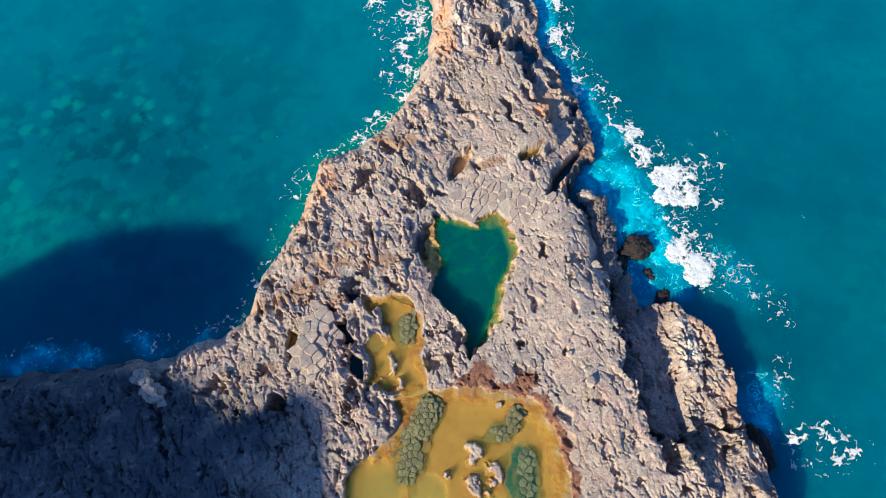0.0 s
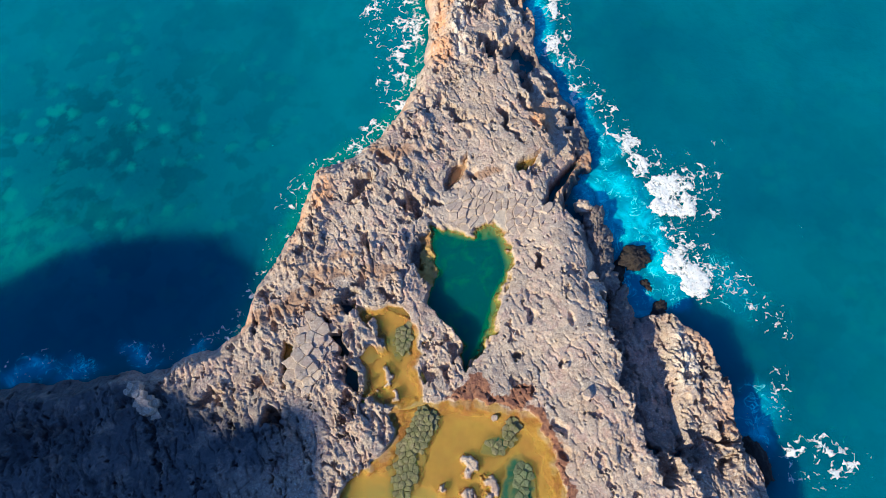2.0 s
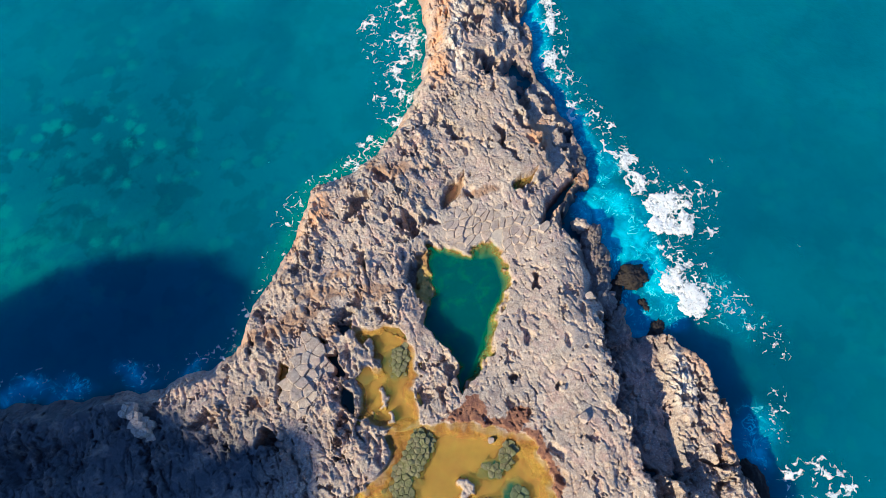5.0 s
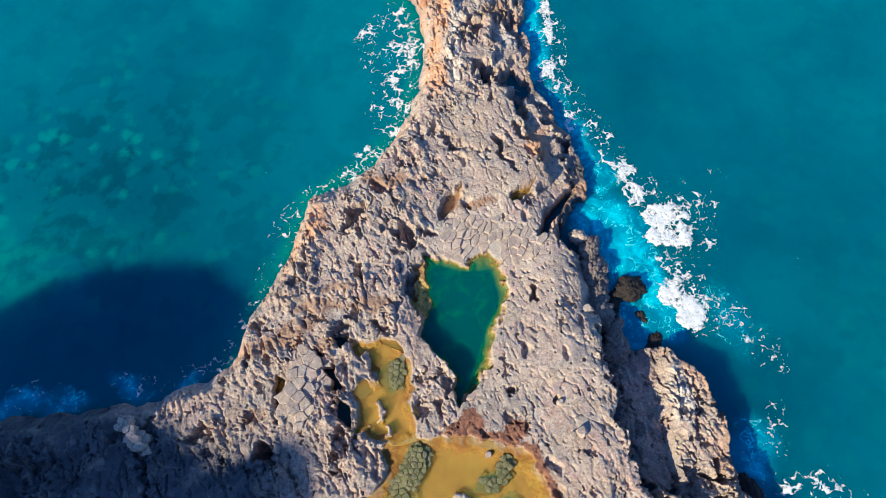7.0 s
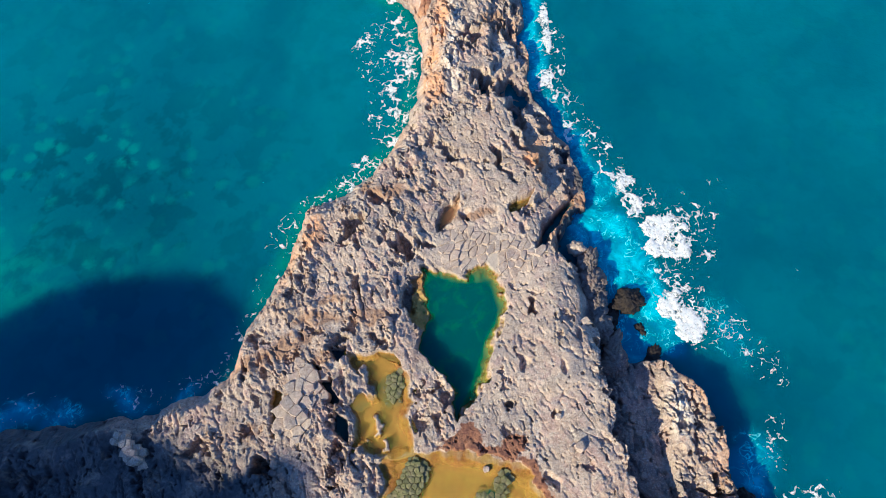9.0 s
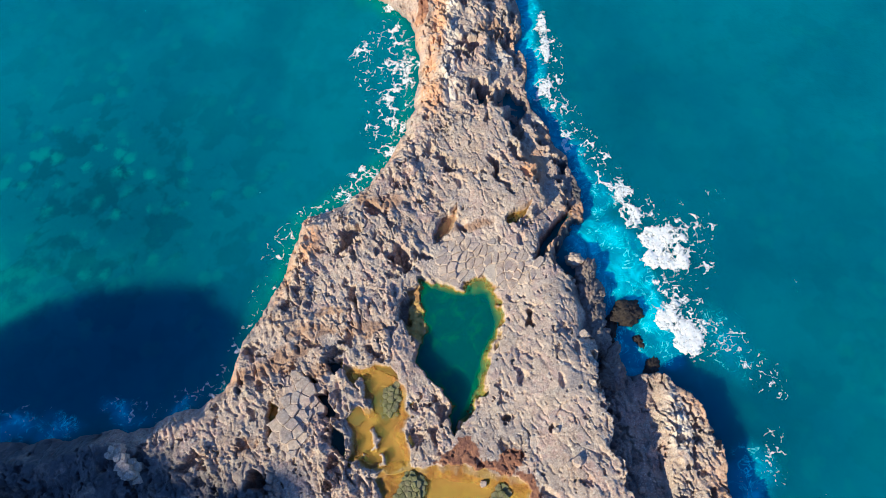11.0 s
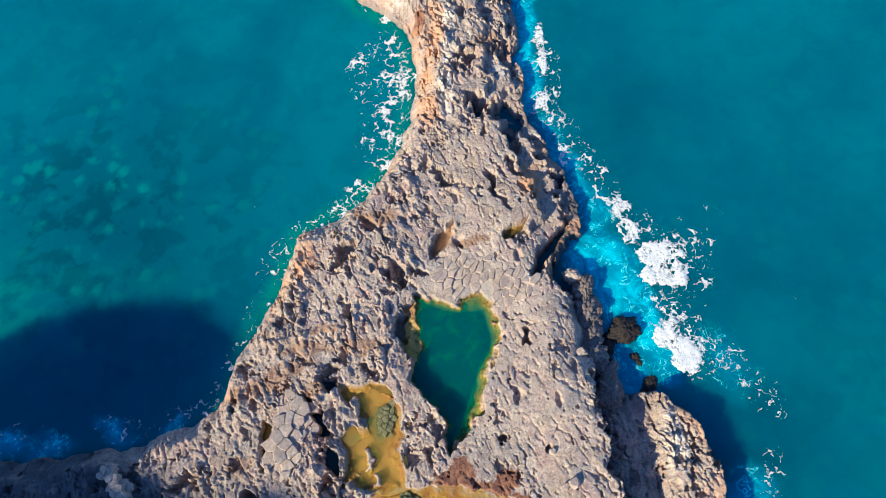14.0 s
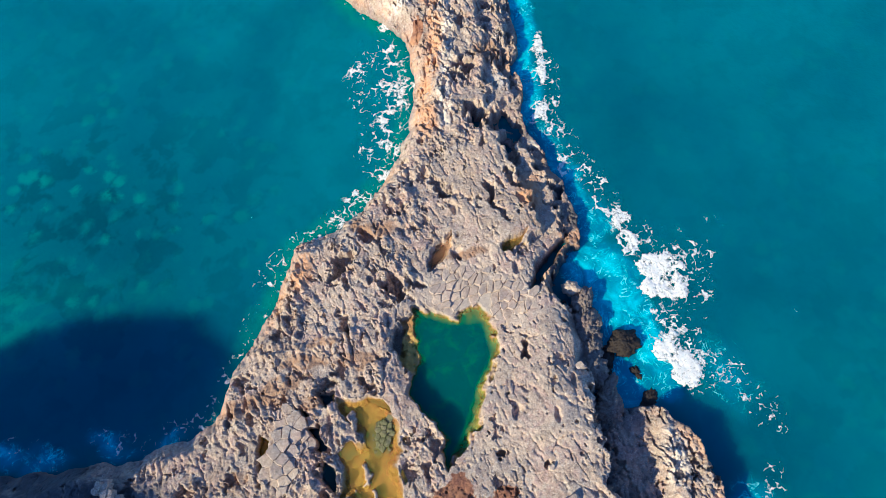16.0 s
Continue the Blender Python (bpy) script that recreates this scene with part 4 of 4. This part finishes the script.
for at, long, wide, turn, much in (
        # off the west shore
        ((-2.23, 48.96), 6.2, 1.7, 95, 1.2), ((-4.87, 50.37), 8.5, 4.6, 95, 1.0), ((-4.60, 41.94), 5.6, 3.0, 110, 1.0), ((-6.60, 36.00), 4.6, 2.0, 35, 1.1), ((-8.86, 34.09), 2.6, 1.4, 30, 0.8),
        ((-14.20, 29.00), 3.2, 1.8, 70, 0.75), ((-15.81, 24.37), 3.4, 1.1, 60, 0.5), ((-19.25, 15.83), 2.4, 1.2, 35, 0.8), ((-21.90, 14.60), 3.0, 1.6, 20, 0.55), ((-26.74, 14.16), 3.6, 1.7, 0, 0.55), ((-36.65, 13.01), 4.5, 2.0, 10, 0.5), ((-31.25, 12.22), 3.0, 1.3, 10, 0.4), ((-4.01, 58.06), 2.4, 1.2, 20, 1.6)):
    foam(at, long, wide, turn, much, 1.3, int(abs(at[0]) * 3) % 20)
for at, long, wide, turn, much in (
        # off the east shore
        ((12.60, 50.19), 7.5, 2.2, 96, 0.95), ((12.31, 53.19), 5.0, 1.0, 92, 1.5), ((11.61, 46.07), 2.6, 1.4, 100, 1.4), ((14.15, 41.19), 5.5, 2.6, 112, 0.9), ((17.06, 36.73), 4.2, 2.2, 115, 1.0), ((19.37, 32.71), 3.4, 2.2, 130, 1.25),
        ((21.86, 28.12), 3.9, 3.2, 110, 1.95), ((19.17, 31.14), 2.2, 1.5, 120, 1.55), ((22.23, 20.57), 4.0, 2.2, 108, 1.9), ((21.56, 24.01), 3.4, 1.2, 105, 1.2), ((23.00, 28.38), 5.6, 4.4, 100, 0.95), ((23.18, 21.24), 5.2, 3.0, 112, 0.9), ((25.10, 29.78), 2.6, 1.8, 60, 0.8), ((25.08, 20.03), 4.0, 1.8, 160, 0.75)):
    foam(at, long, wide, turn, much, 1.25, int(abs(at[0]) * 3) % 20)
for at, long, wide, turn, much in (
        # further out in the east
        ((27.91, 17.26), 5.0, 2.0, 118, 0.75), ((28.18, 9.88), 3.0, 1.4, 80, 0.85), ((26.38, 7.95), 3.6, 2.4, 70, 0.5), ((30.19, 4.46), 5.0, 2.8, 0, 0.95), ((32.61, 23.81), 1.6, 0.5, 100, 0.5),
        ((28.27, 33.15), 3.0, 1.2, 160, 0.3)):
    foam(at, long, wide, turn, much, 1.25, int(abs(at[0]) * 3) % 20)

foam_rng = random.Random(9)
for (x0, y0), (x1, y1) in zip(WEST_SHORE[6:], WEST_SHORE[7:-1]):   # the fringe along the west shore
    length = math.hypot(x1 - x0, y1 - y0)
    foam(((x0 + x1) / 2 - 0.4, (y0 + y1) / 2 + 0.3), 0.6 * length + 0.8, 0.8 + 0.8 * foam_rng.random(), math.degrees(math.atan2(y1 - y0, x1 - x0)), foam_rng.uniform(0.3, 0.85), 1.0, foam_rng.randrange(20))

# flecks of foam far from the shore
fx, fy = np.meshgrid(np.arange(-46, 46, 0.09), np.arange(0, 62, 0.09))
fleck = layers(fx, fy, 0.55, 3, 321) + 0.25 * layers(fx, fy, 7, 2, 331) - 0.74
far_off = inside(fx, fy, COAST, 3) < -1.5
me = sheet("foam_flecks", fx, fy, TIDE + 0.05 + 0.07 * layers(fx, fy, 1.5, 2, 18), (fleck > 0) & far_off, FOAM, {"cover": ease(fleck, 0, 0.04)})
tagged(new("foam_fleck", me), "small white flecks of foam scattered on the sea", "foam", "", "stuff")

# ---- boulders ----
def boulder(name, place, z, size, turn, material, label, seed, cracks=0.0, category="boulder", fine=4):
    """A worn block, split by cracks where it has any."""
    bm = bmesh.new()
    bmesh.ops.create_icosphere(bm, subdivisions=fine, radius=1)
    co = np.array([v.co for v in bm.verts])
    lump = layers(co[:, 0] * 1.5 + seed, co[:, 1] * 1.5 + co[:, 2], 1.2, 4, 301 + seed, 0.55)
    f1, f2, who = cells(co[:, 0] * size[0] + seed + 0.2 * lump, co[:, 1] * size[1] + 0.4 * co[:, 2] - 0.2 * lump, 0.42, 311 + seed)
    r = 1 + (0.16 if cracks < 0.5 else 0.35) * lump + cracks * (0.25 * (who - 0.5) - 0.28 * np.exp(-((f2 - f1) / 0.13) ** 2))
    for v, k in zip(bm.verts, r):
        flatter = math.copysign(abs(v.co.z) ** 0.8, v.co.z)
        v.co = Vector((v.co.x * k * size[0], v.co.y * k * size[1], flatter * (0.4 + 0.6 * k) * size[2]))
    for f in bm.faces:
        f.smooth = True
    me = bpy.data.meshes.new(name)
    bm.to_mesh(me)
    bm.free()
    me.materials.append(material)
    ob = tagged(new(name, me), label, category)
    ob.matrix_world = pose(place[0], place[1], z, 0, 0, turn)
    return ob


def block(place, z, size, turn, material, label, seed, name="boulder", category="boulder"):
    """An angular split block, cut by planes, flat on top and worn."""
    rng = random.Random(seed)
    faces = [(Vector((0, 0, 1)), 0.5), (Vector((0, 0, -1)), 0.6)]
    for i in range(9):
        a = 2 * math.pi * (i + rng.uniform(-0.35, 0.35)) / 9
        faces.append((Vector((math.cos(a), math.sin(a), rng.uniform(-0.1, 0.9))).normalized(), rng.uniform(0.68, 1.0)))
    bm = bmesh.new()
    bmesh.ops.create_icosphere(bm, subdivisions=5, radius=1)
    for v in bm.verts:
        way = v.co.normalized()
        reach = min(d / way.dot(n) for n, d in faces if way.dot(n) > 0.05)
        reach += 0.035 * noise.fractal(way * 2.5 + Vector((seed, 0, 0)), 0.6, 2.1, 5)
        v.co = Vector((way.x * size[0], way.y * size[1], way.z * size[2] * 2)) * reach
    for f in bm.faces:
        f.smooth = True
    me = bpy.data.meshes.new(name)
    bm.to_mesh(me)
    bm.free()
    me.materials.append(material)
    ob = tagged(new(name, me), label, category)
    ob.matrix_world = pose(place[0], place[1], z, rng.uniform(-6, 6), rng.uniform(-6, 6), turn)
    return ob


MOSSY = boulder_material("mossy_rock", (0.21, 0.18, 0.045), 0.9)
GREEN = boulder_material("green_weedy_rock", (0.035, 0.12, 0.045), 0.6, 0.75)
PALE = boulder_material("pale_rock", (0.52, 0.42, 0.34), 0.0, 0.3)
DARK = boulder_material("wet_dark_rock", (0.010, 0.006, 0.006), 0.0, 0.96)
split_rock("mossy_boulder", [(-0.90, 7.44), (-1.51, 6.08)], 0.98, 3.57, 0.48, 0.38, MOSSY, "long mossy cracked rock lying in the yellow pool", 1)
split_rock("mossy_boulder", [(-2.12, 5.02), (-2.52, 2.64)], 1.0, 3.49, 0.40, 0.44, MOSSY, "low mossy rock cracked into plates in the yellow pool", 2)
split_rock("mossy_boulder", [(6.04, 6.84), (5.69, 6.13)], 0.58, 3.57, 0.42, 0.40, MOSSY, "small mossy rock in the yellow pool", 3)
split_rock("mossy_boulder", [(4.87, 5.37), (4.37, 5.52)], 0.55, 3.47, 0.38, 0.40, MOSSY, "small low mossy rock in the yellow pool", 4)
split_rock("mossy_boulder", [(6.70, 3.75), (6.80, 0.61)], 0.85, 3.15, 0.72, 0.50, GREEN, "large green mossy rock in the deep end of the yellow pool", 5)
split_rock("mossy_boulder", [(-2.73, 14.76), (-2.83, 13.45)], 0.75, 3.58, 0.38, 0.40, MOSSY, "mossy cracked rock in the upper yellow pool", 6)
split_rock("split_boulder", [(-10.14, 15.04), (-10.74, 13.32), (-11.04, 11.51)], 1.3, 3.75, 0.9, 0.85, PALE, "large pale rock split into plates beside a narrow dark pool", 7)
split_rock("split_boulder", [(-9.13, 13.73), (-9.73, 12.12)], 0.9, 3.6, 0.7, 0.72, PALE, "pale rock split into plates beside a narrow dark pool", 8)
split_rock("split_boulder", [(-10.03, 11.01), (-10.63, 10.00)], 0.85, 3.6, 0.7, 0.70, PALE, "pale split rock at the edge of the shade", 9)
boulder("surf_rock", (17.57, 21.85), 1.3, (1.6, 1.15, 0.9), 25, DARK, "dark wet rock standing in the breaking surf", 9, 0.6, "rock", 5)
boulder("surf_rock", (15.91, 20.25), 1.1, (0.8, 1.35, 0.8), -20, DARK, "dark wet rock beside a larger one in the surf", 14, 0.7, "rock", 5)
boulder("surf_rock", (18.48, 19.33), 0.95, (0.5, 0.8, 0.5), 20, DARK, "low dark wet rock awash in the surf", 15, 0.7, "rock", 5)
boulder("surf_rock", (19.27, 16.94), 1.0, (0.8, 1.3, 0.55), -15, DARK, "low dark wet rock washed by the surf", 10, 0.6, "rock", 5)
boulder("surf_rock", (25.00, 4.23), 1.4, (1.1, 2.0, 1.1), 15, DARK, "dark wet rock at the foot of the ridge", 11, 0.6, "rock", 5)
boulder("surf_rock", (13.38, 26.74), 2.2, (0.9, 0.7, 0.8), -30, PALE, "pale rock standing in the shaded inlet", 12, 0.6, "rock")
# damp stone whose tint also holds the shade of the cliff
FOOT = boulder_material("damp_shaded_rock", (0.085, 0.068, 0.07), 0.0, 0.6)
foot_rng = random.Random(12)
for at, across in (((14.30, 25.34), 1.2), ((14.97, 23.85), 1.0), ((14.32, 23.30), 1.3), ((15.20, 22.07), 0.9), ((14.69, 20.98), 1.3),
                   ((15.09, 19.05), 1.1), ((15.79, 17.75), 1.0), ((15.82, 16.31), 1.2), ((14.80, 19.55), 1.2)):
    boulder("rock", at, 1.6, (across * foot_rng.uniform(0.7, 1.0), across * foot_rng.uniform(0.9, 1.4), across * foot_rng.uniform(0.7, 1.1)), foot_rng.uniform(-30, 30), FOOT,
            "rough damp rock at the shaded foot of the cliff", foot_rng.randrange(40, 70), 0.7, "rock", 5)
split_rock("split_boulder", [(-25.1, 10.0), (-24.2, 9.2), (-23.2, 8.3)], 0.55, 3.9, 0.95, 0.50, PALE, "pale sunlit rock among shaded rocks", 31)
for at, size in (((13.36, 19.52), 0.45), ((11.88, 9.15), 0.5), ((11.26, 8.91), 0.3), ((17.10, 7.18), 0.3), ((4.71, 7.59), 0.3), ((10.45, 11.47), 0.28)):
    block(at, float(height[int((at[1] + 3) / STEP), int((at[0] + 42) / STEP)]) + 0.1, (size, size * 0.9, size * 0.6), 20, PALE, "small pale loose stone on the rock", int(at[0] * 7), "stone", "stone")


# ---- the cracked pavement behind the heart pool: separate slabs ----
n = Nodes("slab_rock")
tone = n.add("ShaderNodeObjectInfo").outputs["Random"]
colour = n.mix(n.noise(0.6, 5, 0.6, 0.4), n.mix(tone, (0.46, 0.36, 0.29), (0.60, 0.48, 0.385)), rock_colour(n))
SLAB = n.surface(n.plain(n.mix(n.ramp(n.noise(0.2, 4, 0.7), 0.55, 0.75, 0, 0.5), colour, (0.2, 0.15, 0.13)), 0.9, n.bump(n.noise(0.25, 6, 0.7), 0.8, 0.08)))
slab_rng = random.Random(4)
seeds = [(i + slab_rng.uniform(-0.46, 0.46) + 0.5 * (j % 2), j + slab_rng.uniform(-0.46, 0.46)) for i in range(-16, 17) for j in range(-9, 10)]
LONG, WIDE, LEAN = 0.98, 0.60, radians(58)
for seed_at in seeds:
    near = [o for o in seeds if 0 < math.hypot(o[0] - seed_at[0], o[1] - seed_at[1]) < 2.6]
    outline = [(5.3 + LONG * u * math.cos(LEAN) - WIDE * v * math.sin(LEAN), 26.2 + LONG * u * math.sin(LEAN) + WIDE * v * math.cos(LEAN)) for u, v in slab_outline(seed_at, near)]
    if len(outline) < 3:
        continue
    mx, my = sum(p[0] for p in outline) / len(outline), sum(p[1] for p in outline) / len(outline)
    d = ((mx - 5.3) / 4.9) ** 2 + ((my - 26.2 + 0.14 * (mx - 4.7)) / 2.2) ** 2
    gi, gj = int((mx + 42) / STEP), int((my + 3) / STEP)
    if d > 0.95 * slab_rng.uniform(0.7, 1.1) or gap[gj, gi] > -0.5:
        continue
    z = float(np.median(height[gj - 4:gj + 5, gi - 4:gi + 5])) + slab_rng.uniform(0.05, 0.20)
    split_piece(outline, slab_rng, z, 0.45, ground, SLAB, "rock_slab", 0.93)
